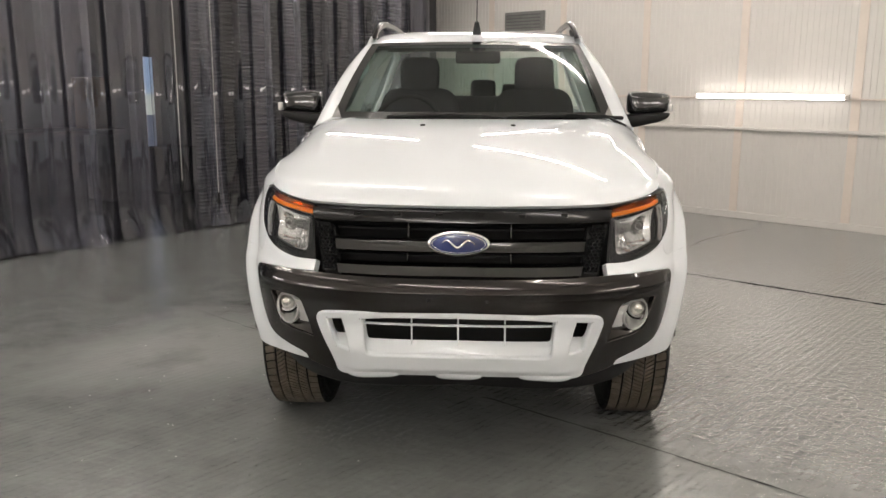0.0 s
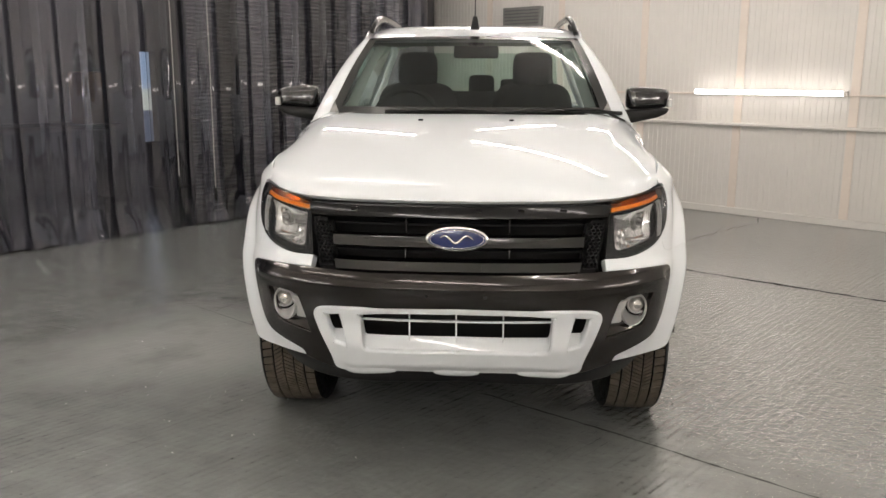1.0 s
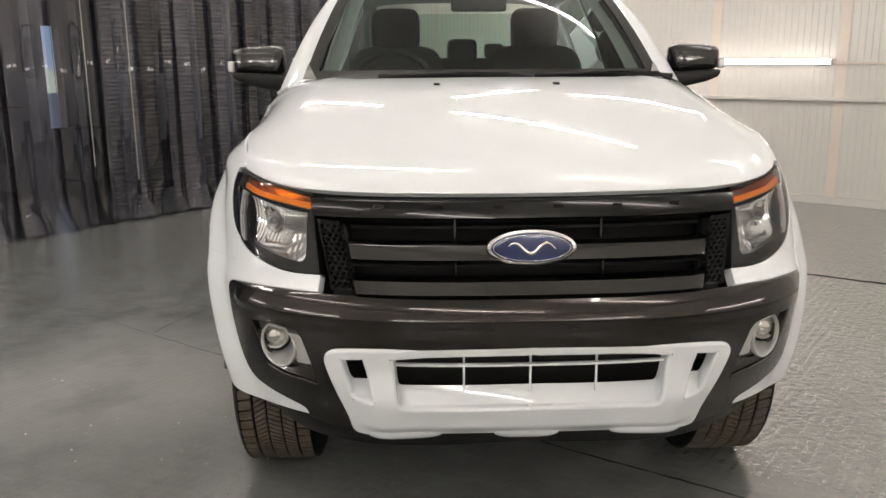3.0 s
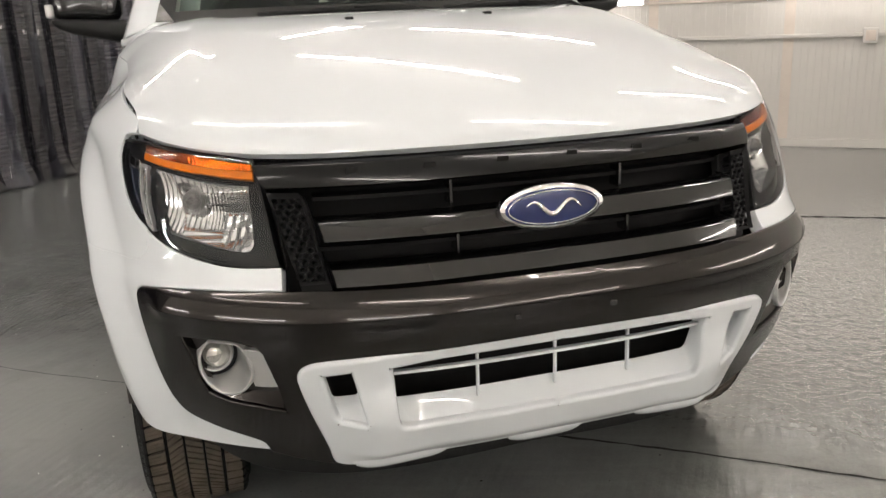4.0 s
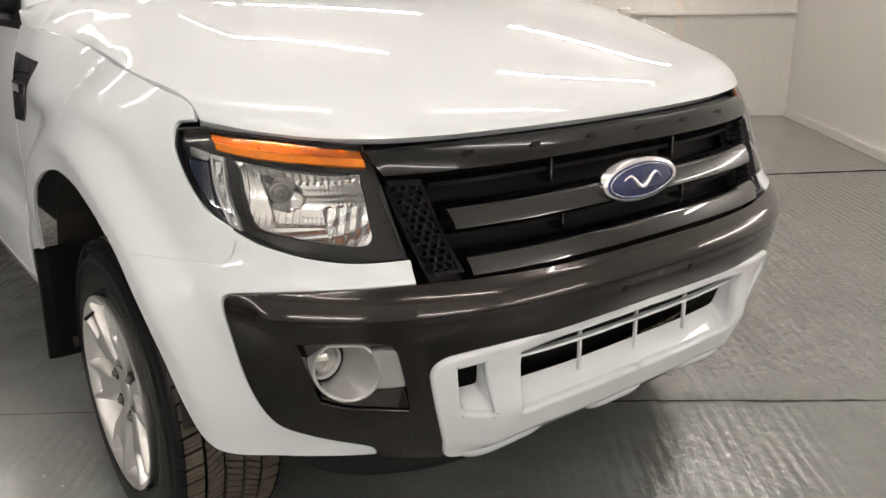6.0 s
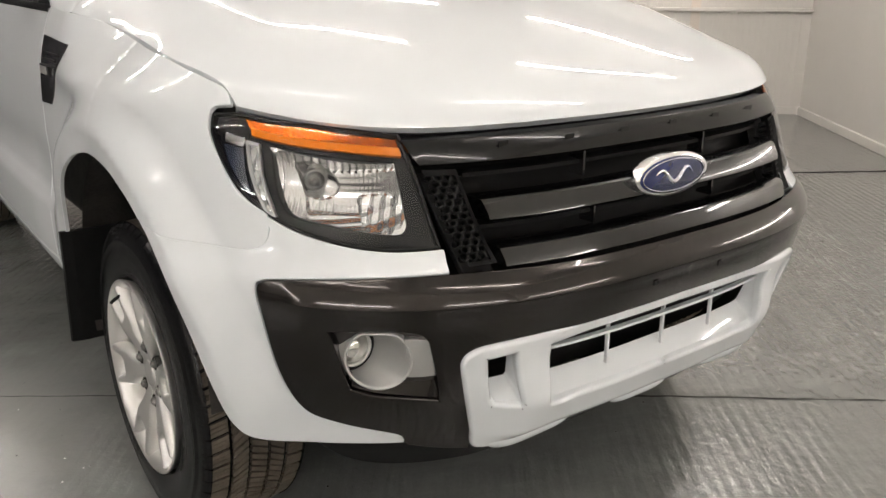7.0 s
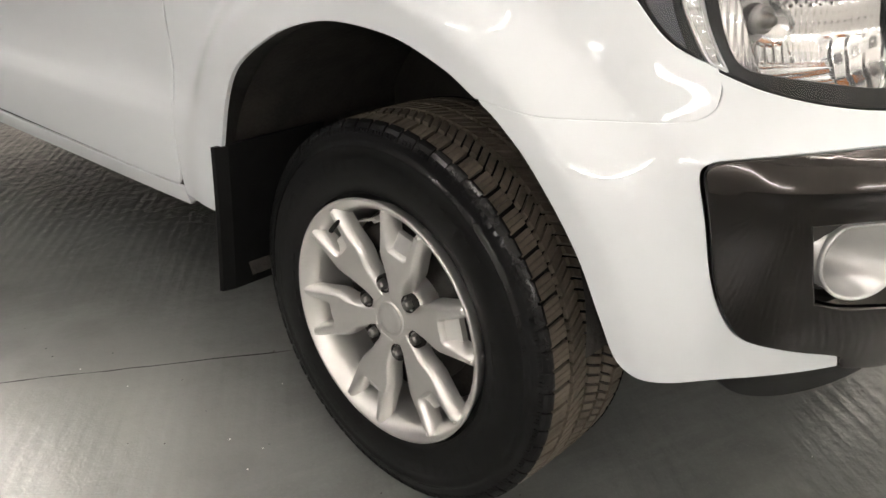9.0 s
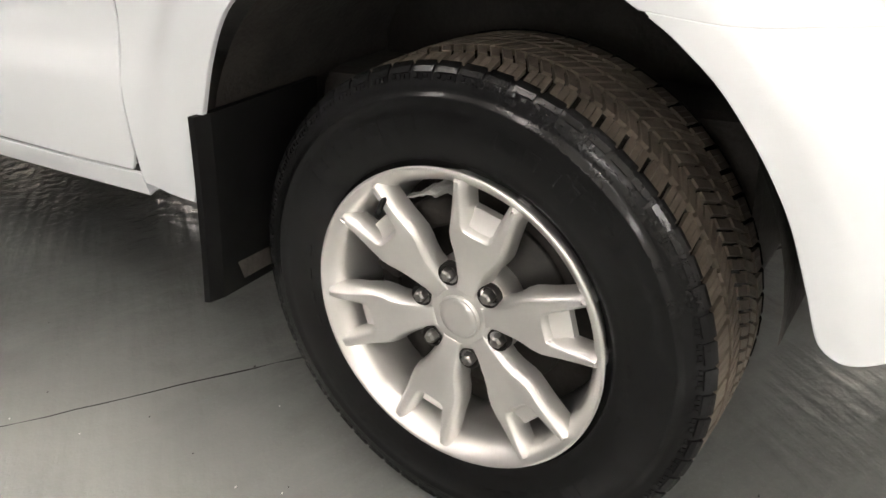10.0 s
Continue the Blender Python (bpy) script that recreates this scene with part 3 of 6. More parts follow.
def band(x, y, z):
    """The band stands proud of the skin: its upper face leans back from a crease, and below the crease it drops in."""
    out = 0.014 - 0.012 * min(1.0, (z - 0.757) / 0.046) if z > 0.757 else 0.014 - 0.008 * ease(0.757, 0.738, z)
    k = 1 - ease(0.765, 0.80, x)
    return 0.004 * (1 - k) + out * k


band_part = part("bumper_band", sheet("bumper_band", dark_edge, [fog_hole], band, step=0.016, lip=0.005, depth=0.035, both=True, creases=(0.757,)), GREY, truck, "dark grey metallic bumper band")
# black blocks stand for the dark of the recessed screw holes
for sx in (-1, 1):
    bm = bmesh.new()
    block(bm, (sx * 0.105, -0.0682, 0.729), (0.013, 0.004, 0.011), 0.001)
    part("plate_screw_hole", bm, GLOSSBLACK, band_part)

# fog lamps
POCKET = material("dark_pocket_plastic", (0.024, 0.021, 0.019), 0.5, var=0.1, scale=60)
FOGLENS = material("fog_lamp_glass", (0.60, 0.59, 0.56), 0.12, metal=0.9, coat=0.8, var=0.15, scale=60)
fog_eye = [(w_of_x(0.665 + 0.060 * math.cos(2 * math.pi * k / 20), 0.648), 0.648 + min(0.051, 0.058 * math.sin(2 * math.pi * k / 20))) for k in range(20)]
fog_cup = pair("fog_recess", well("fog_recess", fog_hole, fog_floor, 0.0, 0.018), GREY, truck, "dark grey fog lamp recess")
for o in fog_cup:
    me = sheet("recess_back", fog_floor, [fog_eye], gap(-0.015), depth=0)
    part("recess_back", me if o is fog_cup[0] else mirrored(me), POCKET, o)


def fog_lamp(sx):
    """A silver bezel with a tab, and a round lamp deep within it."""
    bm = bmesh.new()
    p, q = on_skin(w_of_x(0.665, 0.648), 0.648)
    m = Matrix.Translation(p - q * 0.005) @ Matrix((Vector((0, 0, 1)).cross(q).normalized(), q.normalized(), Vector((0, 0, 1)))).transposed().to_4x4()
    rings = []
    c = Vector((0.680, 0.175, 0.655))
    for f, d, t in ((1.0, -0.009, 0), (1.0, 0.002, 0), (0.97, 0.005, 0), (0.925, 0.005, 0), (0.90, 0.001, 0), (0.90, 0.001, 0.3), (0.90, 0.001, 0.6), (0.90, 0.001, 1.0)):
        row = []
        for i in range(48):
            a = 2 * math.pi * i / 48
            x, z = 0.064 * math.cos(a), min(0.054, 0.062 * math.sin(a))
            row.append((m @ Vector((f * x, d, f * z))).lerp(c + Vector((0.044 * math.cos(a), 0, 0.044 * math.sin(a))), t))
        rings.append(row + row[:1])
    grid_faces(bm, rings)
    bmesh.ops.remove_doubles(bm, verts=bm.verts, dist=1e-6)
    bmesh.ops.recalc_face_normals(bm, faces=bm.faces)
    me = mesh_of(bm, "fog_bezel")
    if sx < 0:
        me = mirrored(me)
    bezel = part("fog_bezel", me, SATIN, truck, "satin silver fog lamp bezel")
    e = outline([("x", 0.628, 0.688, 1), ("x", 0.590, 0.686, 1), ("x", 0.570, 0.606, 1), ("x", 0.612, 0.606, 1)], 3)
    me = sheet("bezel_tab", e, (), gap(-0.004), lip=0.003, depth=0.012)
    part("bezel_tab", me if sx > 0 else mirrored(me), SATIN, bezel)
    bm = bmesh.new()
    lathe(bm, [(0.0, -0.026), (0.012, -0.025), (0.022, -0.021), (0.030, -0.014), (0.031, -0.010)], 32, "y")
    bmesh.ops.translate(bm, verts=bm.verts, vec=(sx * c.x, c.y, c.z))
    part("fog_lens", bm, FOGLENS, bezel, "round chrome fog lamp", True)
    bm = bmesh.new()
    lathe(bm, [(0.031, -0.012), (0.033, -0.018), (0.036, -0.017), (0.040, 0.004)], 32, "y")
    bmesh.ops.translate(bm, verts=bm.verts, vec=(sx * c.x, c.y, c.z))
    part("lamp_ring", bm, SATIN, bezel, "", True)
    bm = bmesh.new()
    lathe(bm, [(0.0385, -0.005), (0.0455, -0.010), (0.048, 0.03)], 32, "y")
    bmesh.ops.translate(bm, verts=bm.verts, vec=(sx * c.x, c.y, c.z))
    part("lamp_gasket", bm, BLACK, bezel, "", True)


for sx in (-1, 1):
    fog_lamp(sx)

# white lower grille surround with its trough, slots and skid lip
def chin(x, y, z):
    """The surround's lower half swells forward."""
    return 0.004 + 0.012 * ease(0.25, 0.40, x) + 0.032 * ease(0.400, 0.462, z) * (1 - ease(0.53, 0.63, z)) * (1 - ease(0.36, 0.50, x))


trough = outline([("x", 0.0, 0.664, 1), ("x", 0.20, 0.662), ("x", 0.360, 0.656, 1), ("x", 0.354, 0.60, 1), ("x", 0.344, 0.536), ("x", 0.332, 0.519), ("x", 0.30, 0.512, 1), ("x", 0.0, 0.515, 1)])
trough_in = outline([("x", 0.0, 0.660, 1), ("x", 0.20, 0.658), ("x", 0.352, 0.652, 1), ("x", 0.350, 0.60, 1), ("x", 0.347, 0.560), ("x", 0.344, 0.549), ("x", 0.337, 0.544, 1), ("x", 0.0, 0.547, 1)])
slot = outline([("x", 0.492, 0.648, 1), ("x", 0.425, 0.655, 1), ("x", 0.393, 0.540, 1), ("x", 0.40, 0.530), ("x", 0.455, 0.530, 1), ("x", 0.468, 0.545)])
slot_in = outline([("x", 0.490, 0.646, 1), ("x", 0.434, 0.651, 1), ("x", 0.419, 0.572, 1), ("x", 0.424, 0.566), ("x", 0.466, 0.564, 1), ("x", 0.475, 0.577)])
surround_edge = outline([
    ("x", 0.0, 0.680, 1), ("x", 0.20, 0.677), ("x", 0.42, 0.669), ("x", 0.495, 0.662), ("x", 0.518, 0.650), ("x", 0.522, 0.630), ("x", 0.500, 0.553), ("x", 0.467, 0.46),
    ("x", 0.456, 0.420), ("x", 0.435, 0.410), ("x", 0.40, 0.408), ("x", 0.0, 0.414, 1)])
surround = part("lower_grille_surround", sheet("lower_grille_surround", surround_edge, [trough, slot], chin, step=0.014, lip=0.009, depth=0.02, both=True), WHITE, truck, "white lower grille surround")
part("trough_wall", well("trough_wall", trough, trough_in, 0.003, 0.028, True, 6, chin), WHITE, surround)
me = well("slot_wall", slot, slot_in, 0.003, 0.022, False, 6, chin)
part("slot_wall", me, WHITE, surround)
part("slot_wall", mirrored(me), WHITE, surround)
# black sheet puts the opening's dark depth into colour
part("trough_back", sheet("trough_back", outline([("x", 0.0, 0.675, 1), ("x", 0.51, 0.665, 1), ("x", 0.46, 0.47, 1), ("x", 0.0, 0.47, 1)]), (), gap(-0.085), depth=0, both=True), BLACK, surround, "black sheet for the dark of the radiator opening")


def cross_slat(z, half, y0, y1, t0, t1, mat, parent):
    """A slat right across an opening, with a thin front edge."""
    bm = bmesh.new()
    rows = []
    xs = [half * (-1 + k / 12) for k in range(25)]
    for dz, d in ((t1, y1), (t0, y0), (-t0, y0), (-t1, y1), (t1, y1)):
        rows.append([(x, on_skin(w_of_x(abs(x), z), z)[0].y + d, z + dz) for x in xs])
    grid_faces(bm, rows)
    bmesh.ops.remove_doubles(bm, verts=bm.verts, dist=1e-6)
    bmesh.ops.recalc_face_normals(bm, faces=bm.faces)
    return part("grille_slat", bm, mat, parent)


cross_slat(0.625, 0.352, 0.010, 0.022, 0.0030, 0.0035, WHITE, surround)
for x in (-0.172, 0.0, 0.172):
    bm = bmesh.new()
    block(bm, (x, on_skin(w_of_x(abs(x), 0.61), 0.61)[0].y + 0.020, 0.604), (0.006, 0.009, 0.116), 0.002)
    part("grille_divider", bm, WHITE, surround)

for cx, wd in ((-0.325, 0.19), (0.0, 0.17), (0.325, 0.19)):
    bm = bmesh.new()
    rows = []
    for dz, out in ((0.016, 0.001), (0.010, 0.008), (-0.004, 0.010), (-0.012, 0.006), (-0.015, -0.03)):
        row = []
        for k in range(17):
            s = -1 + 2 * k / 16
            x = cx + s * wd / 2 * (1.0 if dz < 0 else 1.06)
            z = 0.410 + dz * (1 - 0.5 * abs(s) ** 4)
            p, q = on_skin(w_of_x(abs(x), z), z)
            q = Vector((math.copysign(q.x, x) if abs(x) > 1e-6 else 0, q.y, q.z))
            p = Vector((x, p.y, z)) + q * (out * (1 - abs(s) ** 6) + chin(abs(x), p.y, z) * (out > 0))
            row.append(p)
        rows.append(row)
    grid_faces(bm, rows)
    bmesh.ops.recalc_face_normals(bm, faces=bm.faces)
    part("skid_lip", bm, WHITE, surround, "white skid lip", True)

part("valance", sheet("valance", outline([("x", 0.0, 0.425, 1), ("x", 0.45, 0.42), ("x", 0.60, 0.445), ("y", 0.235, 0.450, 1), ("y", 0.245, 0.40), ("y", 0.23, 0.350), ("y", 0.19, 0.327), ("x", 0.4, 0.318), ("x", 0.0, 0.335, 1)]),
     (), gap(-0.03), lip=0.006, depth=0.08, both=True), BLACK, truck, "black lower valance")

# grille
grille = part("grille", sheet("grille", outline([("x", 0.0, 1.05, 1), ("x", 0.575, 1.05, 1), ("x", 0.545, 0.80, 1), ("x", 0.0, 0.79, 1)]), (), gap(-0.075), depth=0.02, both=True), VOID, truck, "black grille behind grey bars")


def grille_bar(name, lines, label, mat=GREYBAR):
    """A bar right across the nose: rows of (half width, height, out), top to bottom."""
    bm = bmesh.new()
    rows = []
    for hw, z, out in lines:
        row = []
        for k in range(61):
            x = hw * (-1 + 2 * k / 60)
            p, q = on_skin(w_of_x(abs(x), z), z)
            row.append((x, p.y - out, z))
        rows.append(row)
    vs = grid_faces(bm, rows)
    for e in (0, -1):
        back = [r[e] for r in vs]
        deep = [bm.verts.new(v.co + Vector((0, 0.05, 0))) for v in back]
        for a, b, c, d in zip(back, back[1:], deep[1:], deep):
            bm.faces.new((a, b, c, d))
    bmesh.ops.recalc_face_normals(bm, faces=bm.faces)
    me = mesh_of(bm, name)
    me.set_sharp_from_angle(angle=radians(28))
    return part(name, me, mat, grille, label)


top_bar = grille_bar("top_bar", ((0.570, 1.036, -0.06), (0.569, 1.0345, 0.000), (0.566, 1.031, 0.004), (0.562, 1.012, 0.010), (0.553, 0.994, 0.009), (0.551, 0.990, 0.002), (0.551, 0.988, -0.06)), "dark glossy grille top bar", TOPBAR)
grille_bar("middle_bar", ((0.468, 0.936, -0.016), (0.466, 0.934, 0.010), (0.462, 0.929, 0.018), (0.458, 0.908, 0.022), (0.456, 0.896, 0.020), (0.454, 0.890, 0.010), (0.454, 0.888, -0.05)), "gunmetal grille bar")
grille_bar("lower_bar", ((0.455, 0.852, -0.016), (0.453, 0.850, 0.012), (0.450, 0.845, 0.020), (0.446, 0.826, 0.016), (0.444, 0.814, 0.008), (0.443, 0.808, -0.01), (0.443, 0.806, -0.05)), "gunmetal grille bar")
for z in (0.965, 0.872):
    cross_slat(z, 0.46, 0.03, 0.06, 0.004, 0.006, VOID, grille)
for x in (-0.19, 0.19):
    for z in (0.962, 0.872):
        bm = bmesh.new()
        block(bm, (x, on_skin(w_of_x(abs(x), z), z)[0].y + 0.04, z), (0.005, 0.04, 0.05))
        part("grille_post", bm, GLOSSBLACK, grille)

# raised marks along the top bar
for k in range(6):
    x = -0.385 + 0.77 * k / 5
    bm = bmesh.new()
    z = 1.018
    y = on_skin(w_of_x(abs(x), z), z)[0].y - 0.0098
    block(bm, (x, y + 0.0009, z), (0.024, 0.0022, 0.016), 0.0007)
    part("raised_mark", bm, TOPBAR, top_bar)

# side honeycomb inserts
cell = outline([("x", 0.548, 0.984, 1), ("x", 0.488, 0.982, 1), ("x", 0.455, 0.818, 1), ("x", 0.508, 0.816, 1)], 4)
comb = pair("honeycomb_insert", sheet("honeycomb_insert", cell, (), gap(-0.030), depth=0.02), BLACK, grille, "black honeycomb grille insert")
inner_cell = shrink(cell, 0.90)
rim_me = well("insert_rim", cell, inner_cell, -0.003, 0.006)


def honeycomb():
    bm = bmesh.new()
    for r in range(-1, 15):
        for c in range(-1, 6):
            z = 0.822 + 0.0115 * r
            x = 0.462 + 0.0170 * c + (0.0085 if r % 2 else 0) + (z - 0.82) * 0.22
            pts = [(x + 0.0097 * math.cos(math.pi / 3 * i + math.pi / 6), z + 0.0076 * math.sin(math.pi / 3 * i + math.pi / 6)) for i in range(6)]
            if inside(shrink(cell, 0.93), np.array([w_of_x(x, z)]), np.array([z]))[0]:
                o = [on_skin(w_of_x(px, pz), pz) for px, pz in pts]
                i_ = [on_skin(w_of_x(x + (px - x) * 0.68, z + (pz - z) * 0.68), z + (pz - z) * 0.68) for px, pz in pts]
                rows = [[p - q * 0.006 for p, q in o], [p - q * 0.008 for p, q in i_], [p - q * 0.028 for p, q in i_]]
                grid_faces(bm, [row + row[:1] for row in rows])
    bmesh.ops.remove_doubles(bm, verts=bm.verts, dist=1e-5)
    bmesh.ops.recalc_face_normals(bm, faces=bm.faces)
    return mesh_of(bm, "honeycomb", False)


net = honeycomb()
for o, m1, m2 in ((comb[0], rim_me, net), (comb[1], mirrored(rim_me), mirrored(net))):
    part("insert_rim", m1, BLACK, o)
    part("honeycomb", m2, BLACK, o)


# oval badge
def oval(rx, rz, y0, y1, n=56, dome=0.0):
    bm = bmesh.new()
    rows = []
    for s, y in ((1.0, y1), (1.0, y0 + 0.003), (0.985, y0), (0.0, y0 - dome)):
        rows.append([(s * rx * math.cos(2 * math.pi * k / n), y, s * rz * math.sin(2 * math.pi * k / n)) for k in range(n + 1)])
    if dome:
        rows = rows[:3] + [[(s * rx * math.cos(2 * math.pi * k / n), y0 - dome * (1 - s * s), s * rz * math.sin(2 * math.pi * k / n)) for k in range(n + 1)] for s in (0.8, 0.6, 0.4, 0.2, 0.001)]
    grid_faces(bm, rows)
    bmesh.ops.remove_doubles(bm, verts=bm.verts, dist=1e-6)
    bmesh.ops.recalc_face_normals(bm, faces=bm.faces)
    bmesh.ops.translate(bm, verts=bm.verts, vec=(0, 0, 0.928))
    return bm


badge = part("oval_badge", oval(0.113, 0.046, -0.004, 0.016, dome=0.002), CHROME, grille, "chrome-rimmed blue oval badge", True)
part("badge_field", oval(0.104, 0.0385, -0.0062, 0.0, dome=0.004), BLUE, badge, "blue enamel field", True)
bm = bmesh.new()
ring = [(0.097 * math.cos(2 * math.pi * k / 64), -0.0075, 0.928 + 0.0335 * math.sin(2 * math.pi * k / 64)) for k in range(65)]
pipe(bm, ring, 0.0011, 5, False)
part("badge_line", bm, CHROME, badge, "", True)
bm = bmesh.new()
ribbon = []
for k in range(49):
    u = k / 48
    x = -0.060 + 0.120 * u
    ribbon.append((x, -0.0105 + 0.0028 * (x / 0.06) ** 2, 0.928 + 0.013 * math.sin(u * math.pi * 3.0 + 0.3)))
pipe(bm, ribbon, [0.0012 + 0.0045 * math.sin(math.pi * k / 48) for k in range(49)], 8)
part("badge_ribbon", bm, CHROME, badge, "bright raised wavy ribbon on the badge", True)

# headlights
amber_edge = outline([("x", 0.572, 1.040, 1), ("x", 0.62, 1.049), ("x", 0.682, 1.058), ("x", 0.745, 1.066), ("y", 0.374, 1.070, 1), ("y", 0.346, 1.043, 1), ("x", 0.735, 1.032), ("x", 0.66, 1.022), ("x", 0.572, 1.012, 1)])
bowl_edge = outline([("x", 0.584, 1.004, 1), ("x", 0.66, 1.012), ("x", 0.763, 1.029, 1), ("x", 0.772, 0.96), ("x", 0.769, 0.918), ("x", 0.757, 0.901), ("x", 0.70, 0.887), ("x", 0.63, 0.875), ("x", 0.600, 0.877), ("x", 0.588, 0.895)])
park_edge = outline([("x", 0.775, 1.027, 1), ("y", 0.352, 1.031, 1), ("y", 0.327, 0.973), ("y", 0.290, 0.910), ("x", 0.777, 0.903, 1), ("x", 0.783, 0.96)])
cap_edge = outline([("y", 0.358, 1.036, 1), ("y", 0.398, 1.044, 1), ("y", 0.394, 1.028, 1), ("y", 0.357, 1.022, 1)], 4)
window_edge = outline([("y", 0.358, 1.018, 1), ("y", 0.396, 1.022, 1), ("y", 0.360, 0.966), ("y", 0.318, 0.926, 1), ("y", 0.340, 0.97)], 4)


def flutes(x, y, z):
    """One deep chrome bowl round the bulb: upright flutes outboard, a plain middle, combs above and large slanted facets below inboard."""
    d = -0.066 + 0.030 * ((x - 0.690) / 0.10) ** 2 + 0.026 * ((z - 0.950) / 0.070) ** 2
    lean = x + 0.22 * (z - 0.95)
    bulb = math.hypot(x - 0.722, z - 0.972)
    if x > 0.742:
        d += 0.0020 * abs(math.sin(lean * 420)) + 0.004
    elif bulb < 0.034:
        d -= 0.006 * (1 - (bulb / 0.034) ** 2)
    elif z > 0.993:
        d += 0.0055 * ((lean * 85) % 1.0)
    elif x < 0.662 and z < 0.948:
        d += 0.0075 * abs((((lean + 0.10 * (z - 0.9)) * 52) % 1.0) - 0.5) + 0.006 * abs(((z * 30 + lean * 12) % 1.0) - 0.5)
    elif z < 0.912:
        d += 0.0030 * abs(math.sin(z * 210 + 25 * x)) + 0.003
    elif x > 0.70:
        d += 0.0022 * abs(math.sin(lean * 300))
    else:
        d += 0.005 * ease(0.94, 0.985, z) + 0.0010 * abs(math.sin(lean * 420)) + 0.0004 * abs(math.sin(z * 260))
    return min(d, -0.020)


def headlight(sx):
    fix = (lambda m: m) if sx > 0 else mirrored
    lamp = part("headlight", fix(HEAD_BACK), GLOSSBLACK, truck, "headlight with a clear lens and amber strip")
    part("reflector", fix(BOWL), REFLECTOR, lamp, "fluted chrome reflector")
    part("position_lamp", fix(PARK), PARKLENS, lamp, "ribbed clear position lamp")
    part("position_rim", fix(PARKRIM), SATIN, lamp)
    part("corner_cap", fix(CAPPIECE), CHROME, lamp, "small chrome corner piece")
    part("corner_window", fix(WINDOWPIECE), DARKGLASS, lamp, "dark bluish corner window")
    part("indicator", fix(AMB), AMBER, lamp, "amber indicator strip")
    part("indicator_base", fix(AMBLOW), AMBERLOW, lamp)
    part("bezel", fix(BEZEL), HEADGREY, lamp, "smoky dark lamp bezel")
    c, q = on_skin(w_of_x(0.722, 0.972), 0.972)
    c = c - q * 0.050
    bm = bmesh.new()
    lathe(bm, [(0.0, -0.016), (0.006, -0.015), (0.010, -0.006), (0.0105, 0.006), (0.017, 0.004), (0.0185, 0.0), (0.020, 0.012)], 28, "y")
    bmesh.ops.rotate(bm, verts=bm.verts, matrix=Matrix.Rotation(math.atan2(q.x, -q.y) * sx * 0.4, 3, "Z"))
    bmesh.ops.translate(bm, verts=bm.verts, vec=(sx * c.x, c.y, c.z))
    part("bulb_shield", bm, STEEL, lamp, "grey bulb shield", True)
    part("lamp_seal", fix(GAP_RING), BLACK, lamp, "black ring drawn as the dark gap round the lamp")
    pane = part("lens", fix(HEAD_LENS), LENS, lamp, "clear headlight lens")
    pane.visible_shadow = False


PARKLENS = material("position_lamp_lens", (0.55, 0.55, 0.54), 0.16, metal=0.85, var=0.2, scale=60)
DARKGLASS = material("dark_blue_glass", (0.012, 0.018, 0.035), 0.1, coat=0.8, var=0.15, scale=40)
REFLECTOR = material("lamp_reflector", (0.82, 0.81, 0.79), 0.14, metal=0.92, var=0.03, scale=40)
HEADGREY = material("headlight_bezel_dark", (0.006, 0.0062, 0.0068), 0.3, spec=0.12, var=0.1)
AMBERLOW = material("amber_plain_lens", (0.72, 0.20, 0.008), 0.3, metal=0.35, var=0.06, spec=0.2)
HEAD_BACK = sheet("headlight", shrink(head, 0.985), (), gap(-0.07), depth=0.02)
HEAD_LENS = sheet("lens", shrink(head, 0.988), (), gap(-0.001), lip=0.003, depth=0.0)
# black ring painted where the gap round the lamp is dark
GAP_RING = sheet("lamp_seal", shrink(head, 1.005), [shrink(head, 0.989)], gap(-0.0035), lip=0.001, depth=0.02)
BOWL = sheet("reflector", bowl_edge, (), flutes, step=0.0019, depth=0.0)
PARK = sheet("position_lamp", park_edge, (), lambda x, y, z: -0.016 + 0.0022 * abs(math.sin(z * 150)) + 0.0016 * abs(math.sin(y * 190)), step=0.0035, lip=0.002, depth=0.01)
PARKRIM = sheet("position_rim", shrink(park_edge, 1.02), [shrink(park_edge, 0.955)], gap(-0.008), lip=0.002, depth=0.02)
amber_low = outline([("x", 0.573, 1.024, 1), ("x", 0.66, 1.033), ("x", 0.735, 1.043), ("y", 0.352, 1.053, 1), ("y", 0.346, 1.043, 1), ("x", 0.735, 1.032), ("x", 0.66, 1.022), ("x", 0.573, 1.012, 1)])
AMB = sheet("indicator", amber_edge, (), lambda x, y, z: -0.014 + 0.0011 * abs(math.sin(x * 420)) + 0.0022 * math.sin(x * 47 + 1.0), step=0.0035, lip=0.002, depth=0.02)
AMBLOW = sheet("indicator_base", amber_low, (), gap(-0.007), step=0.01, lip=0.002, depth=0.02)
CAPPIECE = sheet("corner_cap", cap_edge, (), gap(-0.010), step=0.01, lip=0.002, depth=0.008)
WINDOWPIECE = sheet("corner_window", window_edge, (), gap(-0.013), step=0.01, lip=0.002, depth=0.008)
BEZEL = sheet("bezel", shrink(head, 0.985), [bowl_edge, shrink(park_edge, 1.01), shrink(amber_edge, 1.0)], lambda x, y, z: -0.018, lip=0.003, depth=0.03)
for sx in (-1, 1):
    headlight(sx)

